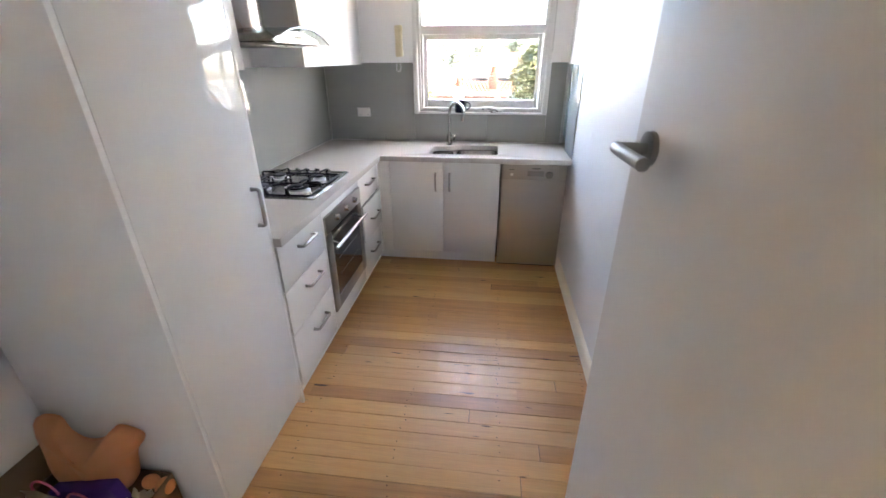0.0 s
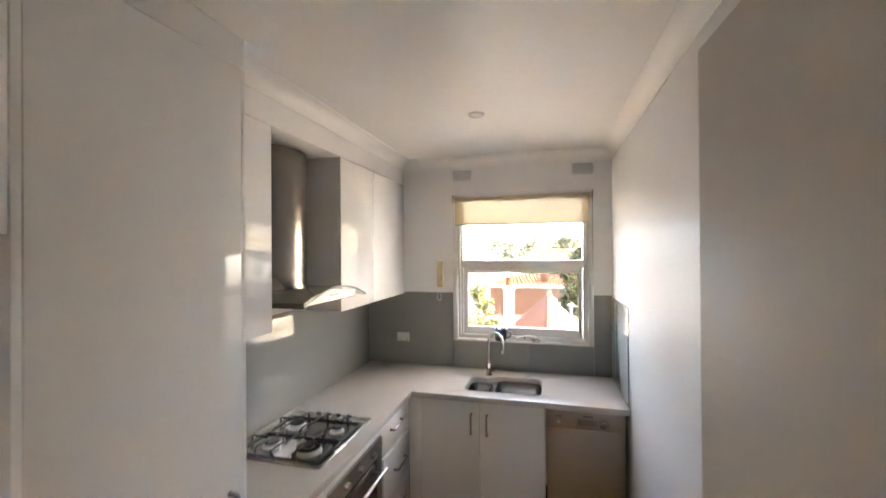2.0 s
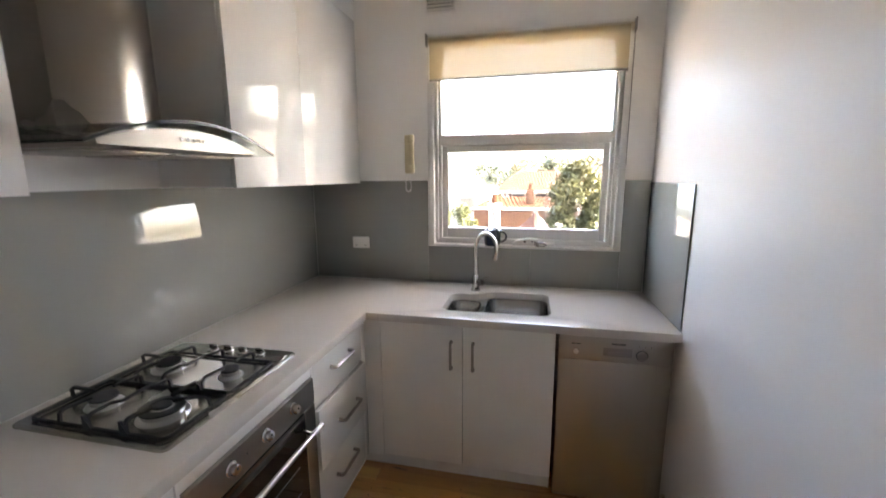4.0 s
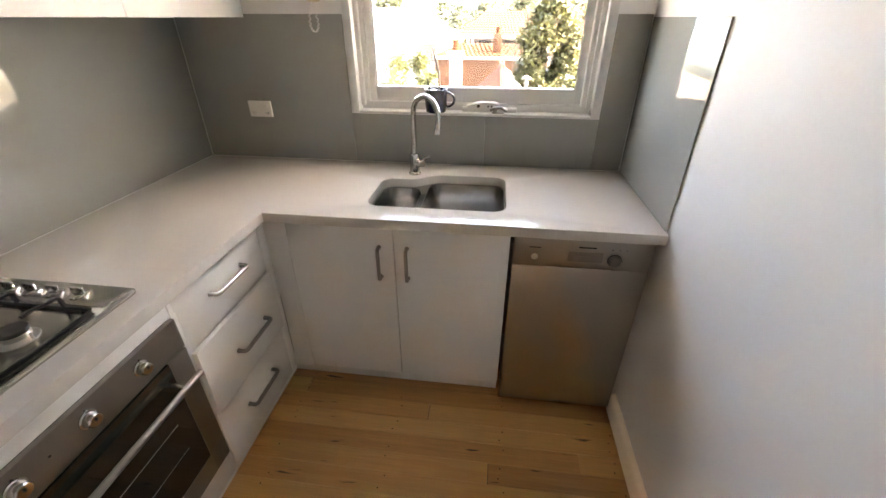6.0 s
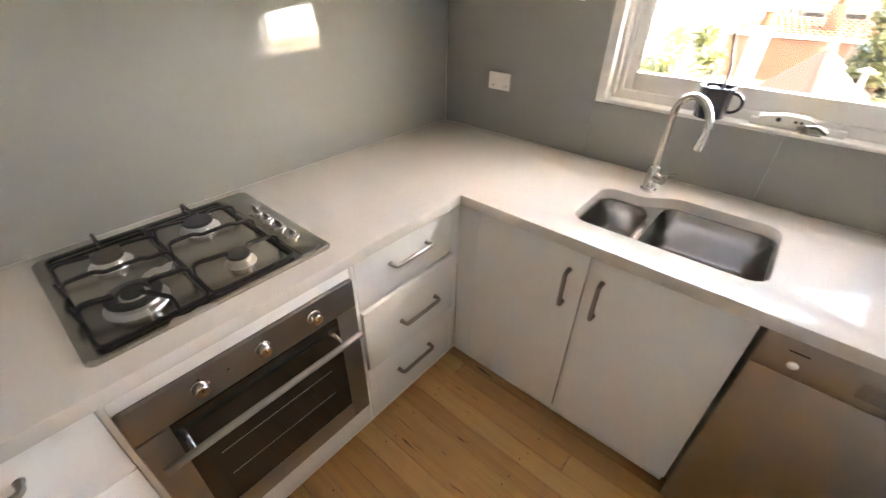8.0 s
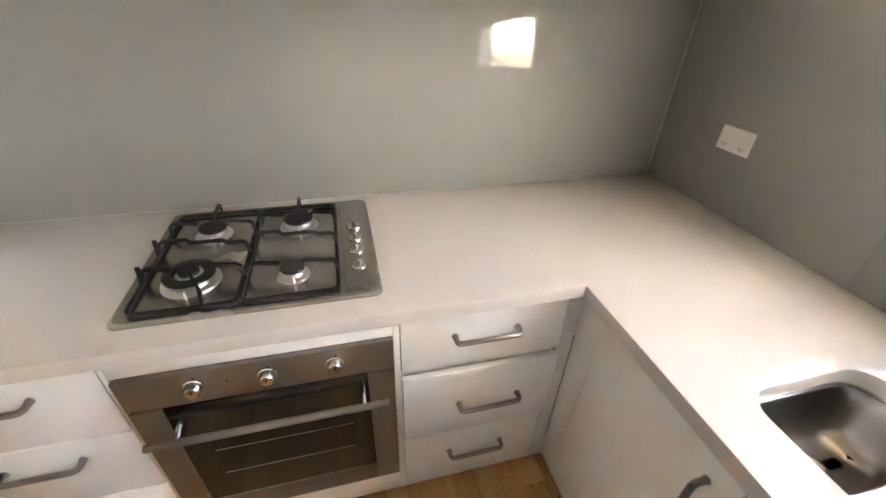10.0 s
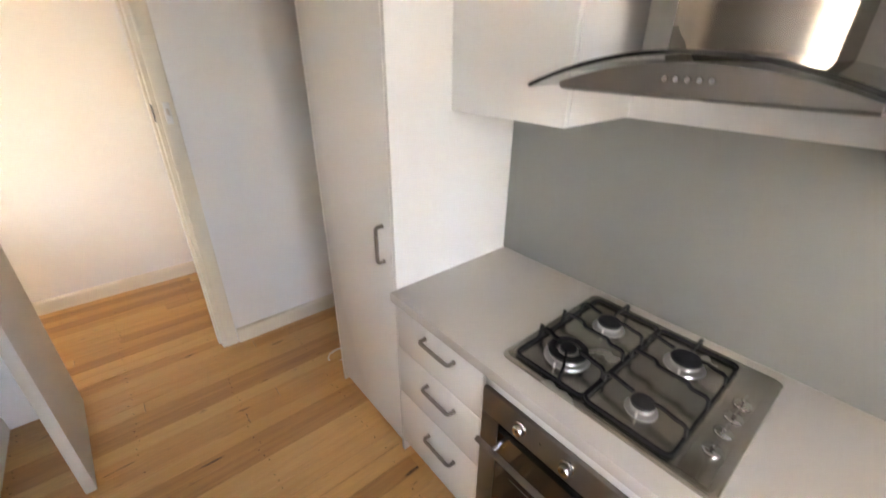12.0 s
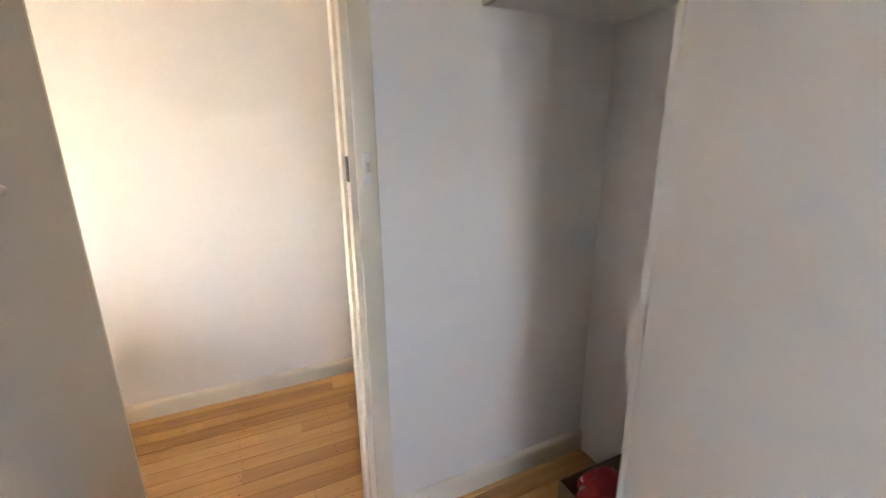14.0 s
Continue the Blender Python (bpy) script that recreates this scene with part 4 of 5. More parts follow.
# wall intercom handset
ic = thing("intercom_handset", (0.675, -0.01, 1.60), "cream wall intercom handset with a coiled cord", "intercom")
part("cradle", box(0.648, 0.702, -0.030, -0.0005, 1.585, 1.815, 0.008), M_CREAM, ic)
bm = box(0.683, 0.714, -0.062, -0.038, 1.590, 1.812, 0.008)
box(0.681, 0.716, -0.066, -0.030, 1.765, 1.814, 0.009, bm)
box(0.681, 0.716, -0.066, -0.030, 1.588, 1.637, 0.009, bm)
part("handset", bm, M_CREAM, ic)
pts = []
for i in range(140):
    s = i / 139
    a = s * 2 * math.pi * 15
    cx = 0.668 + 0.018 * math.sin(s * math.pi * 2)
    cz = 1.588 - 0.115 * math.sin(s * math.pi)
    pts.append((cx + 0.005 * math.cos(a), -0.022 + 0.005 * math.sin(a), cz))
part("coiled_cord", sweep(pts, circle(0.0016, 6)), M_PLASTIC, ic)

# wall vents and downlight
for x0, x1, z0, z1 in ((0.780, 0.962, 2.487, 2.602), (1.758, 1.937, 2.492, 2.606)):
    v = thing("wall_vent", ((x0 + x1) / 2, -0.002, z0), "white painted louvred wall vent above the window", "vent", "wall vents")
    bm = box(x0, x1, -0.008, -0.0005, z0, z0 + 0.012, 0.001)
    box(x0, x1, -0.008, -0.0005, z1 - 0.012, z1, 0.001, bm)
    box(x0, x0 + 0.012, -0.008, -0.0005, z0, z1, 0.001, bm)
    box(x1 - 0.012, x1, -0.008, -0.0005, z0, z1, 0.001, bm)
    part("frame", bm, M_WALL, v)
    # near-black sheet on the wall paints the shade between the slats
    part("backing", box(x0 + 0.01, x1 - 0.01, -0.0012, -0.0004, z0 + 0.01, z1 - 0.01), M_DARK, v, "dark sheet for the shade behind the louvres")
    pitch = (z1 - z0 - 0.024) / 5
    for i in range(5):
        z = z0 + 0.012 + i * pitch
        bm = sweep([(x0 + 0.012, -0.005, z + 0.5 * pitch), (x1 - 0.012, -0.005, z + 0.5 * pitch)], [(-0.0035, 0.40 * pitch), (0.0025, -0.42 * pitch), (0.0040, -0.40 * pitch), (-0.0020, 0.42 * pitch)])
        part("slat", bm, M_WALL, v)
dl = thing("downlight", (1.18, -1.064, CEIL - 0.004), "small white recessed ceiling downlight, switched off", "downlight")
part("trim_ring", lathe((1.18, -1.064, CEIL), [(0.048, -0.0005), (0.048, -0.004), (0.043, -0.009), (0.037, -0.010), (0.035, -0.004), (0.0, -0.003)], 32), M_PLASTIC, dl)
part("lens", lathe((1.18, -1.064, CEIL), [(0.033, -0.003), (0.030, -0.006), (0.001, -0.007)], 28), M_PLASTIC, dl)

# roller blind
rb = thing("roller_blind", (1.36, 0.02, 2.12), "sheer cream roller blind drawn partly down", "blind")
part("roller", rod((WIN_X0 + 0.012, -0.012, 2.335), (WIN_X1 - 0.012, -0.012, 2.335), 0.021, n=20), M_ROLLED, rb)
part("fabric", box(WIN_X0 + 0.022, WIN_X1 - 0.030, -0.0335, -0.0325, 2.118, 2.340), M_BLIND, rb)
part("bottom_rail", rod((WIN_X0 + 0.022, -0.033, 2.118), (WIN_X1 - 0.030, -0.033, 2.118), 0.007, n=10), M_SATIN, rb)
for x in (WIN_X0 + 0.004, WIN_X1 - 0.004):
    part("bracket", box(x - 0.004, x + 0.004, -0.045, -0.006, 2.305, 2.370, 0.002), M_SATIN, rb)
ch = rod((WIN_X1 - 0.004, -0.03, 2.33), (WIN_X1 - 0.004, -0.022, 1.62), 0.0014, n=6)
rod((WIN_X1 - 0.004, -0.008, 2.33), (WIN_X1 - 0.004, -0.022, 1.62), 0.0014, ch, 6)
part("chain", ch, M_SATIN, rb)

# ---------------------------------------------------------------- things on the sill
SILL = WIN_Z0 + 0.012
cup = thing("mug", (1.19, 0.000, SILL), "dark navy enamel mug holding brushes on the sill", "mug")
part("body", lathe((1.19, 0.004, SILL), [(0.042, 0.0), (0.046, 0.003), (0.050, 0.03), (0.052, 0.098), (0.0535, 0.101), (0.050, 0.102), (0.048, 0.095), (0.045, 0.01), (0.001, 0.008)], 32), M_NAVY, cup)
pts = [(1.240 + 0.034 * math.sin(radians(a)), 0.010, SILL + 0.054 + 0.031 * math.cos(radians(a))) for a in range(0, 181, 20)]
part("handle", sweep(pts, circle(0.0055, 8)), M_NAVY, cup)
br = thing("bottle_brush", (1.20, 0.014, SILL + 0.012), "grey kitchen brush standing in the mug", "brush")
part("brush_handle", sweep([(1.205, 0.012, SILL + 0.014), (1.203, 0.012, SILL + 0.16), (1.186, 0.008, SILL + 0.225), (1.178, 0.005, SILL + 0.27)], [(-0.007, -0.004), (0.007, -0.004), (0.007, 0.004), (-0.007, 0.004)]), M_GREY, br)
sp2 = thing("spoon", (1.17, 0.02, SILL + 0.012), "thin dark stick leaning in the mug", "utensil")
part("stick", rod((1.180, 0.018, SILL + 0.013), (1.148, 0.020, SILL + 0.145), 0.003, n=8), M_IRON, sp2)
part("scourer", lathe((1.175, 0.02, SILL + 0.078), [(0.012, 0.0), (0.019, 0.006), (0.018, 0.016), (0.006, 0.02)], 14), M_SATIN, sp2)

win_winder = thing("window_winder", (1.42, 0.03, SILL), "white chain winder box for the awning window", "winder")
bm = sweep([(1.335, 0.03, SILL + 0.016), (1.352, 0.03, SILL + 0.022), (1.40, 0.03, SILL + 0.031), (1.455, 0.03, SILL + 0.030), (1.475, 0.03, SILL + 0.022)], [(-0.018, -0.016), (0.018, -0.016), (0.018, 0.012), (0.010, 0.017), (-0.010, 0.017), (-0.018, 0.012)])
part("case", bm, M_PLASTIC, win_winder)
part("chain_guide", box(1.31, 1.56, 0.018, 0.043, SILL, SILL + 0.022, 0.004), M_PLASTIC, win_winder)
for x, r in ((1.385, 0.007), (1.43, 0.0045), (1.445, 0.0045)):
    part("screw_hole", rod((x, 0.0105, SILL + 0.028), (x, 0.0118, SILL + 0.028), r, n=12), M_OVENBLACK, win_winder)
ks = thing("window_latch", (1.49, 0.0, SILL), "small metal sash latch lying on the sill", "latch")
bm = box(1.448, 1.505, -0.004, 0.012, SILL, SILL + 0.005, 0.0015)
rod((1.462, 0.003, SILL + 0.005), (1.462, 0.003, SILL + 0.026), 0.010, bm, 12)
sweep([(1.440, 0.005, SILL + 0.012), (1.462, 0.003, SILL + 0.022), (1.488, 0.001, SILL + 0.026), (1.515, -0.004, SILL + 0.012)], circle(0.0065, 8), bm)
part("body", bm, M_SATIN, ks)

# ---------------------------------------------------------------- things stored in the fridge space
box_c = thing("carton", (0.25, -3.02, 0.0), "open brown cardboard carton of odds and ends on the floor", "box")
CX0, CX1, CY0, CY1, CH = 0.045, 0.45, -3.20, -2.86, 0.30
bm = box(CX0, CX1, CY0, CY1, 0.001, 0.006)
for a in ((CX0, CX0 + 0.005, CY0, CY1), (CX1 - 0.005, CX1, CY0, CY1), (CX0 + 0.005, CX1 - 0.005, CY0, CY0 + 0.005), (CX0 + 0.005, CX1 - 0.005, CY1 - 0.005, CY1)):
    box(a[0], a[1], a[2], a[3], 0.006, CH, 0.001, bm)
part("body", bm, M_CARD, box_c)
bm = bmesh.new()
for q in (((CX0, CY0, CH), (CX0, CY1, CH), (CX0 - 0.035, CY1 - 0.01, CH + 0.10), (CX0 - 0.035, CY0 + 0.01, CH + 0.10)),):
    v = [bm.verts.new(p) for p in q]
    bm.faces.new(v)
bmesh.ops.solidify(bm, geom=list(bm.faces), thickness=0.004)
part("flap", bm, M_CARD, box_c)


def lump(bm, c, r, turn=0.0, seg=24):
    """A squashed ball joined into bm."""
    got = bmesh.ops.create_uvsphere(bm, u_segments=seg, v_segments=seg // 2, radius=1.0)
    m = Matrix.Translation(c) @ Matrix.Rotation(radians(turn), 4, "Y") @ Matrix.Diagonal((*r, 1))
    bmesh.ops.transform(bm, matrix=m, verts=got["verts"])


foam = thing("foam_toy", (0.25, -2.9, 0.2), "smooth orange moulded foam toy leaning on the pantry", "toy")
bm = bmesh.new()
OUTLINE = ((0.050, 0.40), (0.048, 0.485), (0.068, 0.508), (0.135, 0.505), (0.158, 0.455), (0.205, 0.424), (0.260, 0.424), (0.320, 0.452),
        (0.370, 0.498), (0.455, 0.480), (0.458, 0.448), (0.418, 0.400), (0.404, 0.340), (0.392, 0.290), (0.350, 0.240), (0.290, 0.212), (0.200, 0.215), (0.105, 0.218), (0.052, 0.290))
ring = []
for i in range(len(OUTLINE)):
    q = [Vector((*OUTLINE[(i + k) % len(OUTLINE)], 0)) for k in (-1, 0, 1, 2)]
    for u in (0.0, 0.33, 0.67):
        ring.append(0.5 * (2 * q[1] + (q[2] - q[0]) * u + (2 * q[0] - 5 * q[1] + 4 * q[2] - q[3]) * u * u + (3 * q[1] - 3 * q[2] + q[3] - q[0]) * u ** 3))
N = len(ring)
mid = Vector((0.235, 0.35, 0))
order = []
for s, dy in ((0.25, -0.062), (0.6, -0.056), (0.85, -0.043), (0.96, -0.028), (1.0, -0.012), (0.98, 0.006)):
    row = []
    for v in ring:
        w = mid.lerp(v, s)
        crease = 0.024 * math.exp(-((w.x - 0.20) / 0.018) ** 2) * (s < 0.9) * (w.y < 0.38)
        row.append(bm.verts.new((0.02 + (w.x - 0.05) * 0.92, -2.848 + dy + crease - 0.10 * (0.52 - w.y), w.y)))
    order.append(row)
for r, s in zip(order, order[1:]):
    for j in range(N):
        bm.faces.new((r[j], r[(j + 1) % N], s[(j + 1) % N], s[j]))
bm.faces.new(order[0][::-1])
bm.faces.new(order[-1])
part("body", bm, M_ORANGE, foam, smooth=70)
bm = bmesh.new()
lump(bm, (0.385, -2.885, 0.278), (0.030, 0.024, 0.022))
part("knob", bm, M_ORANGE, foam)
bm = bmesh.new()
lump(bm, (0.432, -2.885, 0.262), (0.032, 0.028, 0.030))
part("knob", bm, M_ORANGE, foam)

pb = thing("gift_bag", (0.15, -2.98, 0.2), "purple paper bag with pink cord handles in the carton", "bag")
bm = box(0.10, 0.36, -2.965, -2.925, 0.08, 0.318, 0.006)
bmesh.ops.rotate(bm, cent=(0.23, -2.94, 0.2), matrix=Matrix.Rotation(radians(-14), 3, "Y"), verts=bm.verts)
part("body", bm, M_PURPLE, pb)
for x, yy in ((0.115, -2.985), (0.235, -2.99)):
    pts = [(x + 0.045 * math.cos(radians(a)), yy, 0.308 - 0.25 * (x - 0.16) + 0.055 * math.sin(radians(a))) for a in range(0, 181, 15)]
    part("cord_handle", sweep(pts, circle(0.0035, 8)), M_PINK, pb)
pp = thing("paper_bundle", (0.2, -3.06, 0.15), "crumpled pale paper and wrapping stuffed in the carton", "paper")
for k, (c, s, a) in enumerate((((0.20, -3.00, 0.275), (0.15, 0.02, 0.05), 12), ((0.15, -3.08, 0.27), (0.13, 0.022, 0.05), 18), ((0.335, -3.0, 0.255), (0.05, 0.06, 0.07), -10), ((0.40, -2.93, 0.245), (0.04, 0.03, 0.05), -5))):
    bm = bmesh.new()
    bmesh.ops.create_grid(bm, x_segments=14, y_segments=6, size=1.0)
    for v in bm.verts:
        n1 = noise.noise(Vector((v.co.x * 2.3 + k * 9, v.co.y * 2.3, k)))
        v.co = Vector((v.co.x, n1 * 0.9, v.co.y + 0.25 * noise.noise(Vector((v.co.x * 3 + k, 7, k)))))
    bmesh.ops.solidify(bm, geom=list(bm.faces), thickness=0.06)
    bmesh.ops.transform(bm, matrix=Matrix.Translation(c) @ Matrix.Rotation(radians(a), 4, "Y") @ Matrix.Diagonal((*s, 1)), verts=bm.verts)
    part("sheet", bm, M_PAPER, pp)
rd = thing("toy_bag", (0.33, -3.12, 0.2), "glossy red plastic bag with white patches in the carton", "bag")
bm = bmesh.new()
bmesh.ops.create_icosphere(bm, subdivisions=4, radius=1.0)
for v in bm.verts:
    v.co *= 1 + 0.28 * noise.noise(v.co * 2.1)
bmesh.ops.transform(bm, matrix=Matrix.Translation((0.315, -3.12, 0.275)) @ Matrix.Diagonal((0.105, 0.062, 0.075, 1)), verts=bm.verts)
part("body", bm, M_RED, rd)
bm = bmesh.new()
lump(bm, (0.395, -3.13, 0.298), (0.018, 0.014, 0.014), seg=12)
lump(bm, (0.375, -3.155, 0.312), (0.013, 0.012, 0.010), seg=12)
part("patch", bm, M_PLASTIC, rd)

cab_loop = thing("cable_loop", (0.53, -3.02, 0.004), "loop of thin white cable on the floor by the pantry", "cable")
pts = [(0.525 + 0.075 * math.cos(radians(a)), -3.03 + 0.055 * math.sin(radians(a)), 0.0045 + 0.022 * max(0, math.sin(radians(a - 60)))) for a in range(70, 372, 12)]
pts = [(0.30, -2.90, 0.0045), (0.40, -2.93, 0.0045), (0.48, -2.955, 0.012)] + pts
part("cable", sweep(pts, circle(0.0036, 8)), M_PLASTIC, cab_loop)

# ---------------------------------------------------------------- outside
M_GROUND = material("dry_ground", (0.42, 0.36, 0.27), 0.95, vary=0.3, scale=0.3, grain=0.3, grain_scale=8, spec=0.05)
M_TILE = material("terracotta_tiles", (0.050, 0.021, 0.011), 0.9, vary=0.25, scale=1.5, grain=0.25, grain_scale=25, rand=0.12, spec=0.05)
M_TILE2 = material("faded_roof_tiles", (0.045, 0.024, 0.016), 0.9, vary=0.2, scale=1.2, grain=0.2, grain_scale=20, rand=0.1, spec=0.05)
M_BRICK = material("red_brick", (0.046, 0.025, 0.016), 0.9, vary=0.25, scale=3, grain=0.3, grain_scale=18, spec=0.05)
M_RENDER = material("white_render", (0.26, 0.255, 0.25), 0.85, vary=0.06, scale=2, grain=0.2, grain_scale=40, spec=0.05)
# pale base colour carries the sun's bleaching of one roof slope
M_PALE = material("pale_sunlit_tone", (0.15, 0.145, 0.14), 0.85, vary=0.08, scale=2, grain=0.1, grain_scale=20, spec=0.05)
M_VERANDA = material("shaded_timber", (0.09, 0.08, 0.075), 0.7, vary=0.2, scale=4, spec=0.05)
M_PANE = material("dark_window", (0.03, 0.035, 0.04), 0.08, vary=0.2, scale=2)
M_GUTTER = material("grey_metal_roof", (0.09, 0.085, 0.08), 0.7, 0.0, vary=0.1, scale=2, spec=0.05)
M_BARK = material("grey_bark", (0.16, 0.12, 0.09), 0.9, vary=0.3, scale=9, grain=0.5, grain_scale=30, spec=0.05)


def leaf_material(name, dark, light):
    m = bpy.data.materials.new(name)
    m.use_nodes = True
    n, l = m.node_tree.nodes, m.node_tree.links
    b = n["Principled BSDF"]
    g = n.new("ShaderNodeNewGeometry")
    mx = n.new("ShaderNodeMix")
    mx.data_type = "RGBA"
    mx.inputs["A"].default_value, mx.inputs["B"].default_value = (*dark, 1), (*light, 1)
    l.new(g.outputs["Random Per Island"], mx.inputs["Factor"])
    l.new(mx.outputs["Result"], b.inputs["Base Color"])
    b.inputs["Roughness"].default_value = 0.55
    tr = n.new("ShaderNodeBsdfTranslucent")
    l.new(mx.outputs["Result"], tr.inputs["Color"])
    ms = n.new("ShaderNodeMixShader")
    ms.inputs[0].default_value = 0.2
    l.new(b.outputs[0], ms.inputs[1])
    l.new(tr.outputs[0], ms.inputs[2])
    l.new(ms.outputs[0], n["Material Output"].inputs["Surface"])
    return m


M_LEAF = leaf_material("olive_leaves", (0.018, 0.023, 0.007), (0.070, 0.068, 0.017))
M_LEAF2 = leaf_material("yellow_green_leaves", (0.030, 0.038, 0.009), (0.085, 0.088, 0.022))
# greyer leaf colours stand in for haze over the distance
M_LEAF3 = leaf_material("haze_greyed_leaves", (0.035, 0.045, 0.024), (0.08, 0.09, 0.055))
GZ = -3.6

bm = bmesh.new()
bmesh.ops.create_grid(bm, x_segments=24, y_segments=24, size=900)
bmesh.ops.translate(bm, vec=(0, 0, GZ), verts=bm.verts)
setting("ground", bm, M_GROUND, "dry grass and paved yards below the flat", "ground")
# the lower storey under the flat
setting("wall_outer", box(-1.7, 3.75, HALL - 0.15, 0.30, GZ, -0.25), M_BRICK, "red brick lower storey of the flats", "wall")
# unseen roof and slab, added to shape the daylight entering the hall
setting("roof_porch", box(3.75, 6.6, HALL - 1.5, 0.5, 2.3, 2.42), M_GUTTER, "added unseen roof shading the hall window opening", "roof")
setting("porch_floor", box(3.75, 6.6, HALL - 1.5, 0.5, -0.25, -0.02), M_RENDER, "added unseen slab outside the hall window opening", "floor")
# out of view; the overhang is added to cut high sky light
setting("roof_outer", box(-2.1, 4.15, HALL - 0.5, 0.75, CEIL + 0.18, CEIL + 0.3), M_GUTTER, "unseen flat roof, its eave added to shade the window", "roof")


def tile_slope(a, b, c, d, rows, mat, parent, thick=0.05, wide=0.26, roll=0.04):
    """A tiled roof slope between eave a-b and ridge d-c, in overlapping courses with raised rolls."""
    a, b, c, d = map(Vector, (a, b, c, d))
    nrm = (b - a).cross(d - a).normalized()
    if nrm.z < 0:
        nrm = -nrm
    bm = bmesh.new()
    for i in range(rows):
        s0, s1 = i / rows, (i + 1.15) / rows
        l0, r0, l1, r1 = a.lerp(d, s0), b.lerp(c, s0), a.lerp(d, min(1, s1)), b.lerp(c, min(1, s1))
        cols = max(1, int((r0 - l0).length / wide))
        for j in range(cols):
            u0, u1 = j / cols, (j + 0.96) / cols
            um = (u0 + u1) / 2
            v = []
            for (l, r, h) in ((l0, r0, thick), (l1, r1, 0.012)):
                v.append([bm.verts.new(l.lerp(r, u) + nrm * (h + e)) for u, e in ((u0, 0.0), (u0 * 0.7 + um * 0.3, roll * 0.9), (um, roll), (u1, 0.0))])
            for k in range(3):
                bm.faces.new((v[0][k], v[0][k + 1], v[1][k + 1], v[1][k]))
            low = [bm.verts.new(q.co - nrm * thick) for q in (v[0][0], v[0][3])]
            bm.faces.new((low[0], low[1], v[0][3], v[0][2], v[0][1], v[0][0]))
    return part("roof_slope", bm, mat, parent, smooth=20)


def house_window(parent, x, y, z, w, h):
    wd = part("window", box(x - w / 2 - 0.08, x + w / 2 + 0.08, y - 0.06, y - 0.002, z - 0.08, z + h + 0.08, 0.01), M_RENDER, parent)
    part("pane", box(x - w / 2, x + w / 2, y - 0.075, y - 0.06, z, z + h), M_PANE, wd)
    part("sill", box(x - w / 2 - 0.14, x + w / 2 + 0.14, y - 0.16, y - 0.002, z - 0.18, z - 0.08, 0.01), M_RENDER, wd)


# neighbouring gabled roof whose ridge runs away from the window
hs = thing("house", (1.8, 9.5, GZ), "low house with a terracotta gabled roof, its sunlit slope coloured pale", "house")
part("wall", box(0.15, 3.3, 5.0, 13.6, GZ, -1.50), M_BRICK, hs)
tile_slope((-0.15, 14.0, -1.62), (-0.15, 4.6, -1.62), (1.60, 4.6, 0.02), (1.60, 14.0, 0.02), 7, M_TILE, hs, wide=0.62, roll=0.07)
# the slope towards the sun, its brightness put into a paler colour
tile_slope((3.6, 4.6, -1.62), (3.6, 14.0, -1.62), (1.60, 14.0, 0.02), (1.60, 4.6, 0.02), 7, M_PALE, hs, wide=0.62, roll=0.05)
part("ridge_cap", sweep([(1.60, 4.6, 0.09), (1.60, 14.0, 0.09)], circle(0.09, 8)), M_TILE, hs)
part("bargeboard", box(1.5, 1.7, 14.0, 14.06, -0.25, 0.16, 0.02), M_RENDER, hs)
ch = part("vent_pipe", rod((2.35, 11.6, -1.2), (2.35, 11.6, -0.12), 0.06, n=10), M_PALE, hs)
part("cowl", lathe((2.35, 11.6, -0.12), [(0.06, 0), (0.13, 0.03), (0.13, 0.07), (0.03, 0.12)], 12), M_PALE, ch)

vp = thing("vent_stack", (0.41, 9.0, GZ), "tall white rendered chimney stack beside the yard", "chimney")
part("shaft", box(0.27, 0.56, 8.85, 9.15, GZ, 0.72, 0.02), M_RENDER, vp)
part("cap", box(0.22, 0.61, 8.80, 9.20, 0.72, 0.82, 0.02), M_RENDER, vp)
part("chimney_pot", lathe((0.415, 9.0, 0.82), [(0.10, 0), (0.09, 0.05), (0.08, 0.22), (0.11, 0.25)], 12), M_TILE, vp)

# brick house behind
hb = thing("house", (1.2, 24.0, GZ), "red brick house with a tiled roof behind the yard", "house")
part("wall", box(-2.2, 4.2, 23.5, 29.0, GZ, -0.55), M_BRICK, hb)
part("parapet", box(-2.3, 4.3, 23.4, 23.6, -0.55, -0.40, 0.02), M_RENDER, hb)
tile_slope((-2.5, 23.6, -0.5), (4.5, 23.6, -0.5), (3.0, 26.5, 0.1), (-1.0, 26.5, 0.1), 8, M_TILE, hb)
hc_ = part("chimney", box(1.1, 1.6, 24.6, 25.1, -0.4, 0.75, 0.02), M_BRICK, hb)
part("chimney_pot", lathe((1.35, 24.85, 0.75), [(0.13, 0), (0.12, 0.3), (0.15, 0.34)], 12), M_TILE, hc_)

# house with a deep verandah further back
hv = thing("house", (3.0, 35.0, GZ), "grey roofed house with a deep shaded verandah", "house")
part("wall", box(-1.0, 8.0, 34.2, 40.0, GZ, 0.35), M_VERANDA, hv)
tile_slope((-1.8, 32.4, 0.35), (8.8, 32.4, 0.35), (7.2, 36.5, 2.0), (0.2, 36.5, 2.0), 10, M_TILE2, hv)
part("fascia", box(-1.8, 8.8, 32.35, 32.45, 0.20, 0.37, 0.02), M_RENDER, hv)
for x in (-0.6, 1.3, 3.2, 5.1, 7.0):
    part("post", box(x - 0.08, x + 0.08, 32.6, 32.76, GZ, 0.22), M_RENDER, hv)
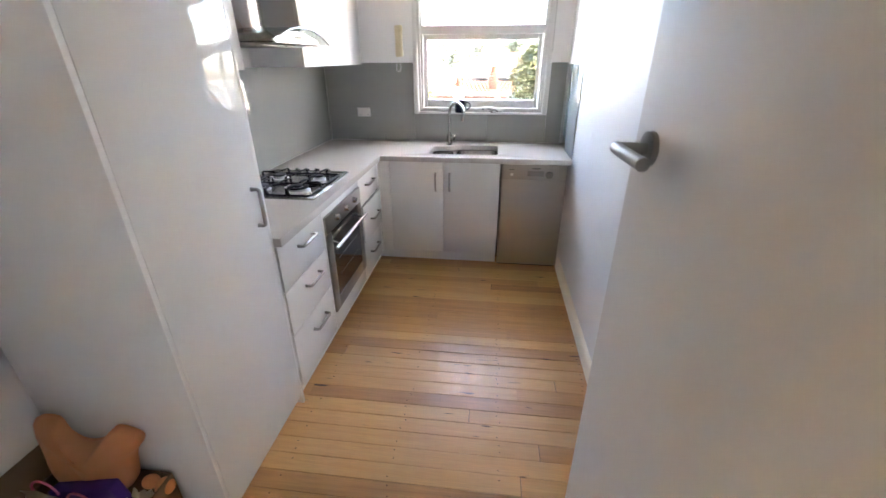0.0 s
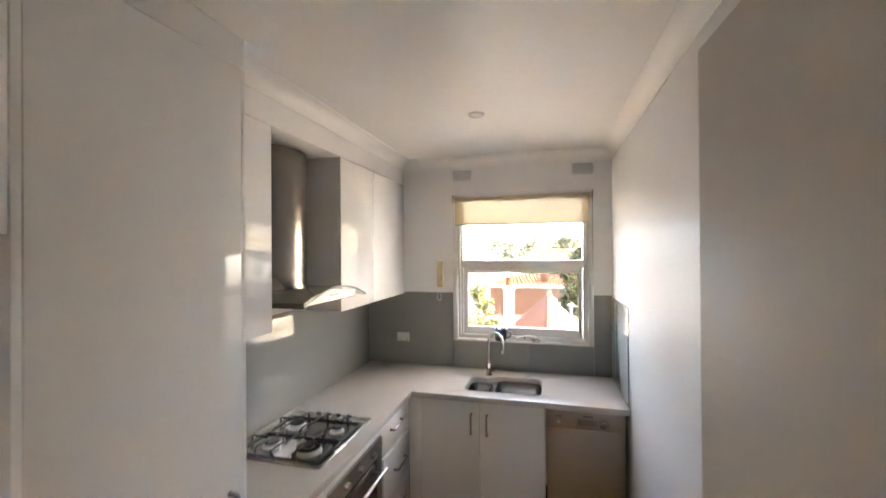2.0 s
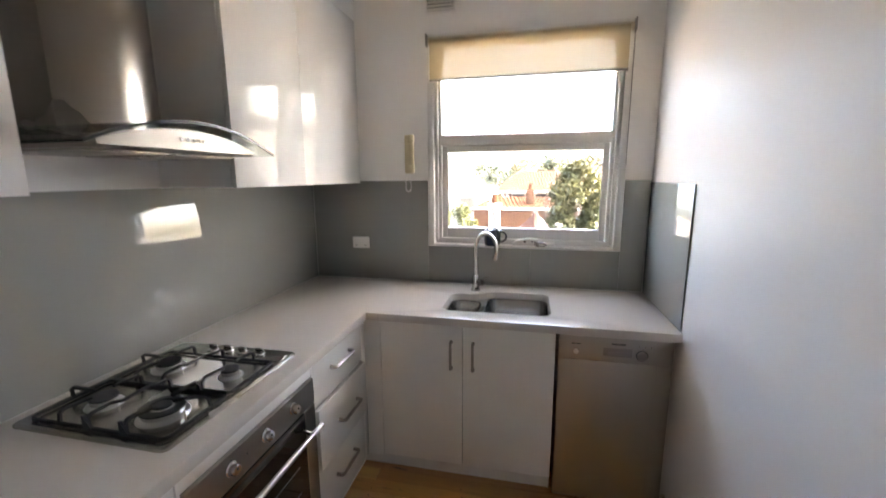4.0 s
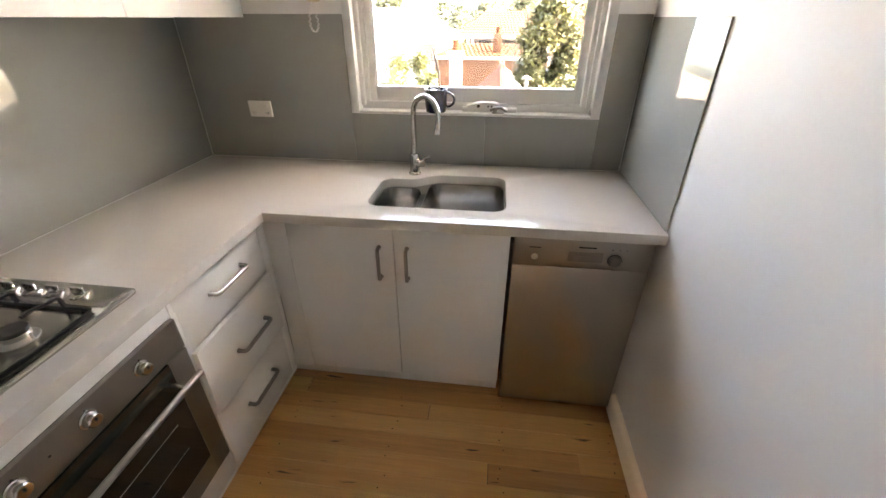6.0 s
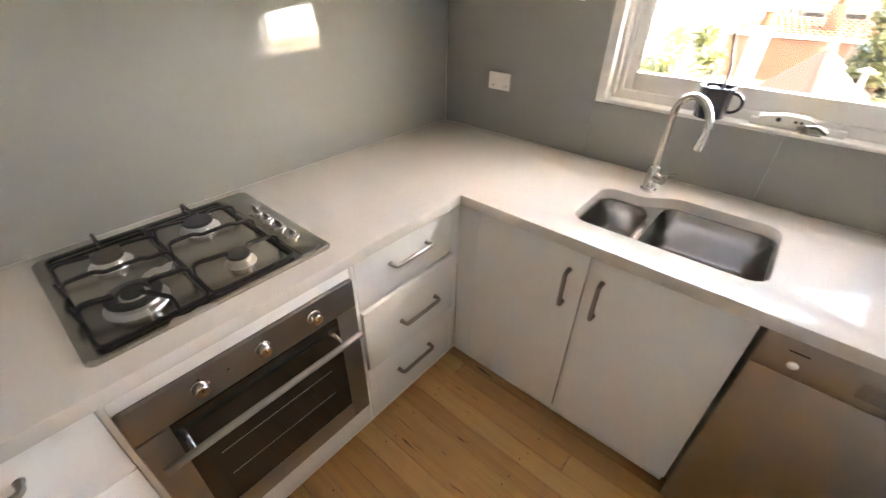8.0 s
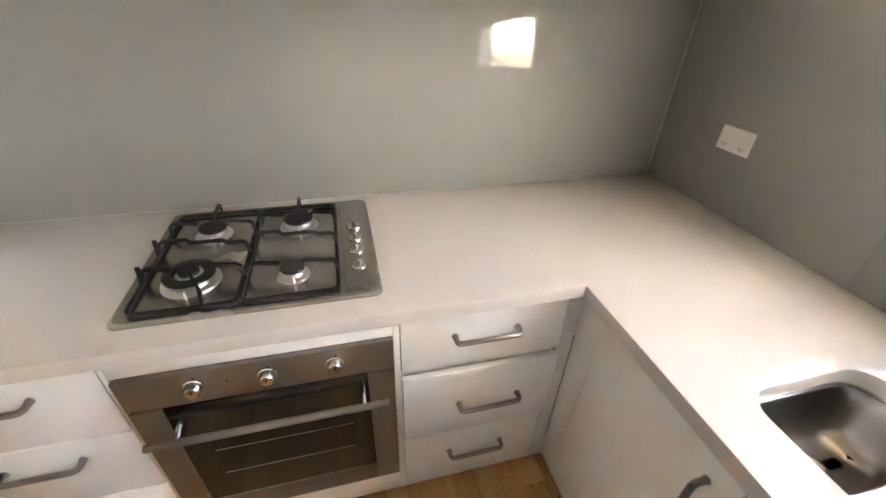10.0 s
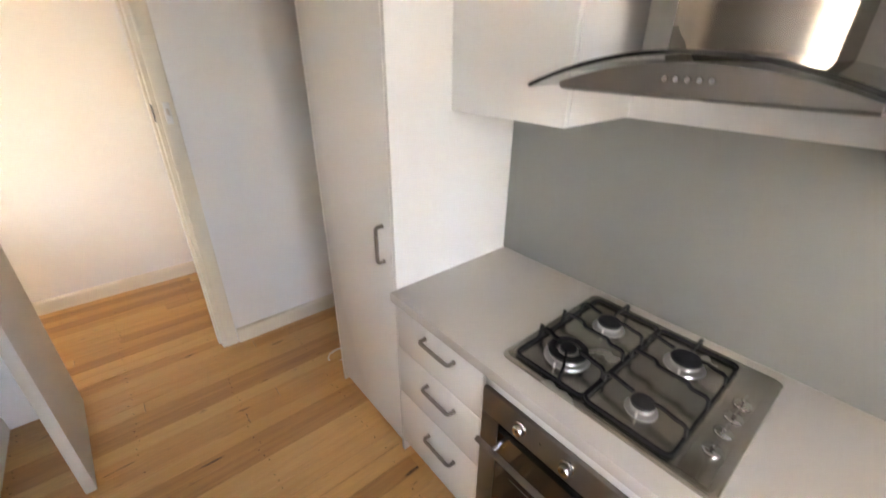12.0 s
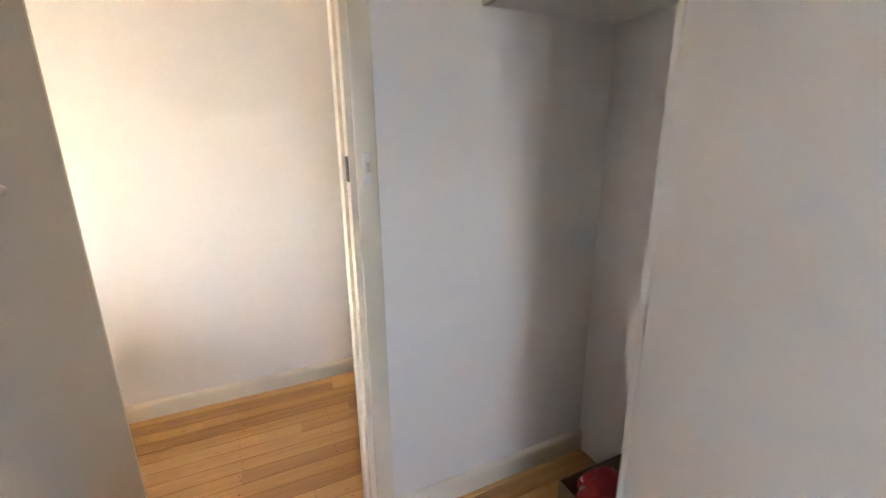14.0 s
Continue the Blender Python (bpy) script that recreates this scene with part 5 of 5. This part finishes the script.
for x in (0.3, 2.3, 4.2):
    house_window(hv, x, 34.2, -1.2, 1.0, 1.2)

# white rendered house
hw = thing("house", (-6.0, 28.0, GZ), "white rendered house with a pale metal roof", "house")
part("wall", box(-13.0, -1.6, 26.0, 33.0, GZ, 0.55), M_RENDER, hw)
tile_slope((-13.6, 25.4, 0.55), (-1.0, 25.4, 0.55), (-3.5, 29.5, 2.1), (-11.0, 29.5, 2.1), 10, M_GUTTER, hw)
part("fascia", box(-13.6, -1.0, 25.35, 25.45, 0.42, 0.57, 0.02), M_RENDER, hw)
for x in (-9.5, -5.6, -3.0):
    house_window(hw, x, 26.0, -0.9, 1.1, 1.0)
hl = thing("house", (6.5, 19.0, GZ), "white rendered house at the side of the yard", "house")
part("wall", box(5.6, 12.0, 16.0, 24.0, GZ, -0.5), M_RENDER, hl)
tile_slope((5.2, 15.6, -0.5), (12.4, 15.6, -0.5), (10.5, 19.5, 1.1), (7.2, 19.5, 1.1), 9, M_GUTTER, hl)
tile_slope((5.2, 24.0, -0.5), (5.2, 15.6, -0.5), (7.2, 19.5, 1.1), (7.2, 21.0, 1.1), 9, M_GUTTER, hl)
house_window(hl, 7.5, 16.0, -2.0, 1.0, 1.0)

fence = thing("fence", (0.0, 20.0, GZ), "grey timber paling fence along the yards", "fence")
pm = bpy.data.meshes.new("paling")
bm = box(-0.07, 0.07, -0.01, 0.01, 0, 1.75, 0.004)
bm.to_mesh(pm)
bm.free()
pm.materials.append(M_BARK)
for i in range(80):
    o = new("paling", pm)
    o.parent = fence
    o.location = (-8.0 + i * 0.16, 0, random.uniform(-0.03, 0.03))
part("rail", box(-8.0, 4.8, 20.012, 20.05, GZ + 0.4, GZ + 0.48), M_BARK, fence)
part("rail", box(-8.0, 4.8, 20.012, 20.05, GZ + 1.3, GZ + 1.38), M_BARK, fence)


def tree(name, at, height, spread, mat, label, leaves=2600, size=0.11, bare=False, seed=1, clumps=26, low=0.25):
    r = random.Random(seed)
    t = thing(name, at, label, "tree")
    base = Vector(at)
    bm = bmesh.new()
    tips = []

    def limb(p, d, ln, rad, depth):
        pts = [p]
        for k in range(4):
            d = (d + Vector((r.uniform(-1, 1), r.uniform(-1, 1), r.uniform(-0.3, 0.6))) * 0.22).normalized()
            pts.append(pts[-1] + d * ln / 4)
        rings = []
        for k, q in enumerate(pts):
            rr = rad * (1 - 0.15 * k)
            rings.append([bm.verts.new(q + Vector((rr * math.cos(a), rr * math.sin(a), 0))) for a in (0, 1.26, 2.51, 3.77, 5.03)])
        for s, u in zip(rings, rings[1:]):
            for j in range(5):
                bm.faces.new((s[j], s[(j + 1) % 5], u[(j + 1) % 5], u[j]))
        tips.append(pts[-1])
        if depth:
            for _ in range(3 if depth > 1 else 2 + bare):
                nd = (d + Vector((r.uniform(-1, 1), r.uniform(-1, 1), r.uniform(-0.2, 0.7))) * 0.85).normalized()
                limb(pts[r.choice((2, 3, 4))], nd, ln * 0.62, rad * 0.5, depth - 1)

    limb(base, Vector((0, 0, 1)), height * 0.42, spread * 0.06 + 0.03, 4 if bare else 3)
    part("trunk", bm, M_BARK, t)
    if bare:
        return t
    cl = []
    for _ in range(clumps):
        a, q = r.uniform(0, 2 * math.pi), r.uniform(0.2, 1) ** 0.6
        z = r.uniform(low, 1.0)
        w = math.sin(math.pi * (0.18 + 0.74 * (z - low) / (1 - low)))
        cl.append((base + Vector((spread * q * w * math.cos(a), spread * q * w * math.sin(a), height * z)), r.uniform(0.16, 0.34) * spread))
    co, fa = [], []
    for _ in range(leaves):
        c, rad = r.choice(cl)
        d = Vector((r.gauss(0, 1), r.gauss(0, 1), r.gauss(0, 1))).normalized() * rad * r.uniform(0.45, 1.05)
        p = c + d
        u = Vector((r.gauss(0, 1), r.gauss(0, 1), r.gauss(0, 0.6))).normalized()
        w = u.cross(Vector((r.gauss(0, 1), r.gauss(0, 1), r.gauss(0, 1)))).normalized()
        s = size * r.uniform(0.6, 1.4)
        k = len(co)
        co += [p - u * s, p + w * s * 0.45, p + u * s, p - w * s * 0.45]
        fa.append((k, k + 1, k + 2, k + 3))
    me = bpy.data.meshes.new("crown")
    me.from_pydata([tuple(q - base) for q in co], [], fa)
    me.materials.append(mat)
    o = new("crown", me)
    o.parent = t
    return t


tree("tree", (3.15, 12.6, GZ), 5.5, 1.25, M_LEAF, "dense olive green garden tree beside the roof", 26000, 0.085, seed=3, clumps=90, low=0.24)
tree("tree", (-1.35, 12.2, GZ), 4.0, 1.25, M_LEAF2, "bright yellow-green shrub tree in the yard", 9000, 0.075, seed=8, clumps=38, low=0.4)
tree("tree", (6.5, 44.0, GZ), 10.0, 5.0, M_BARK, "bare winter tree behind the houses", bare=True, seed=5)
tree("tree", (2.2, 47.0, GZ), 9.5, 4.5, M_BARK, "bare winter tree behind the houses", bare=True, seed=12)
# distant trees, their haze put into the leaf colour
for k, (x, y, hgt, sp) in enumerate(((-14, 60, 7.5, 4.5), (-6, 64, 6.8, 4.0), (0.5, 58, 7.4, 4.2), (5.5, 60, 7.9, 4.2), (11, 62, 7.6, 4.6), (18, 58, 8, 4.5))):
    tree("tree", (x, y, GZ), hgt, sp, M_LEAF3, "far tree beyond the roofs, leaves coloured grey-green for haze", 1500, 0.40, seed=20 + k, clumps=20)

# ---------------------------------------------------------------- floor boards
sub = setting("floor", box(-1.7, 3.75, HALL - 0.15, 0.1, -0.05, -0.006), M_SUB, "clear-finished hardwood strip floor with fine gaps", "floor")
rng = random.Random(5)
PITCH = 0.083
plank_mesh = {}


def plank(length, gap):
    key = (round(length, 2), gap)
    if key not in plank_mesh:
        bm = box(-length / 2, length / 2, -PITCH / 2 + gap, PITCH / 2 - gap, -0.012, 0.0, 0.0008, seg=1)
        me = bpy.data.meshes.new("plank")
        bm.to_mesh(me)
        bm.free()
        me.materials.append(M_BOARD)
        plank_mesh[key] = me
    return plank_mesh[key]


nails = bmesh.new()
y = HALL + PITCH / 2
while y < -0.45:
    lo, hi = (-1.55, 3.6) if y < END - T / 2 else (0.0, W)
    gap = rng.choice((0.0006, 0.0009, 0.0012, 0.0019))
    x = lo - rng.uniform(0.0, 2.6)
    while x < hi:
        ln = round(rng.choice((1.2, 1.9, 2.4, 3.0, 3.6)), 2)
        a, b = max(x, lo), min(x + ln, hi)
        if b - a > 0.03:
            ob = new("plank", plank(round(b - a - 0.001, 2), gap))
            ob.parent = sub
            ob.location = ((a + b) / 2, y, rng.uniform(-0.0004, 0.0004))
        x += ln
    for k in range(-4, 8):
        jx = 0.22 + 0.45 * k
        for dy in (-0.020, 0.020):
            if lo < jx < hi and rng.random() < 0.6:
                nx, ny = jx + rng.uniform(-0.012, 0.012), y + dy + rng.uniform(-0.006, 0.006)
                nails.faces.new([nails.verts.new((nx + 0.0032 * math.cos(a), ny + 0.0032 * math.sin(a), 0.0008)) for a in (0, 1.05, 2.09, 3.14, 4.19, 5.24)])
    y += PITCH
nail_heads = part("nail_heads", nails, M_SUB, sub, "punched and filled dark nail heads")
nail_heads["kind"] = "stuff"
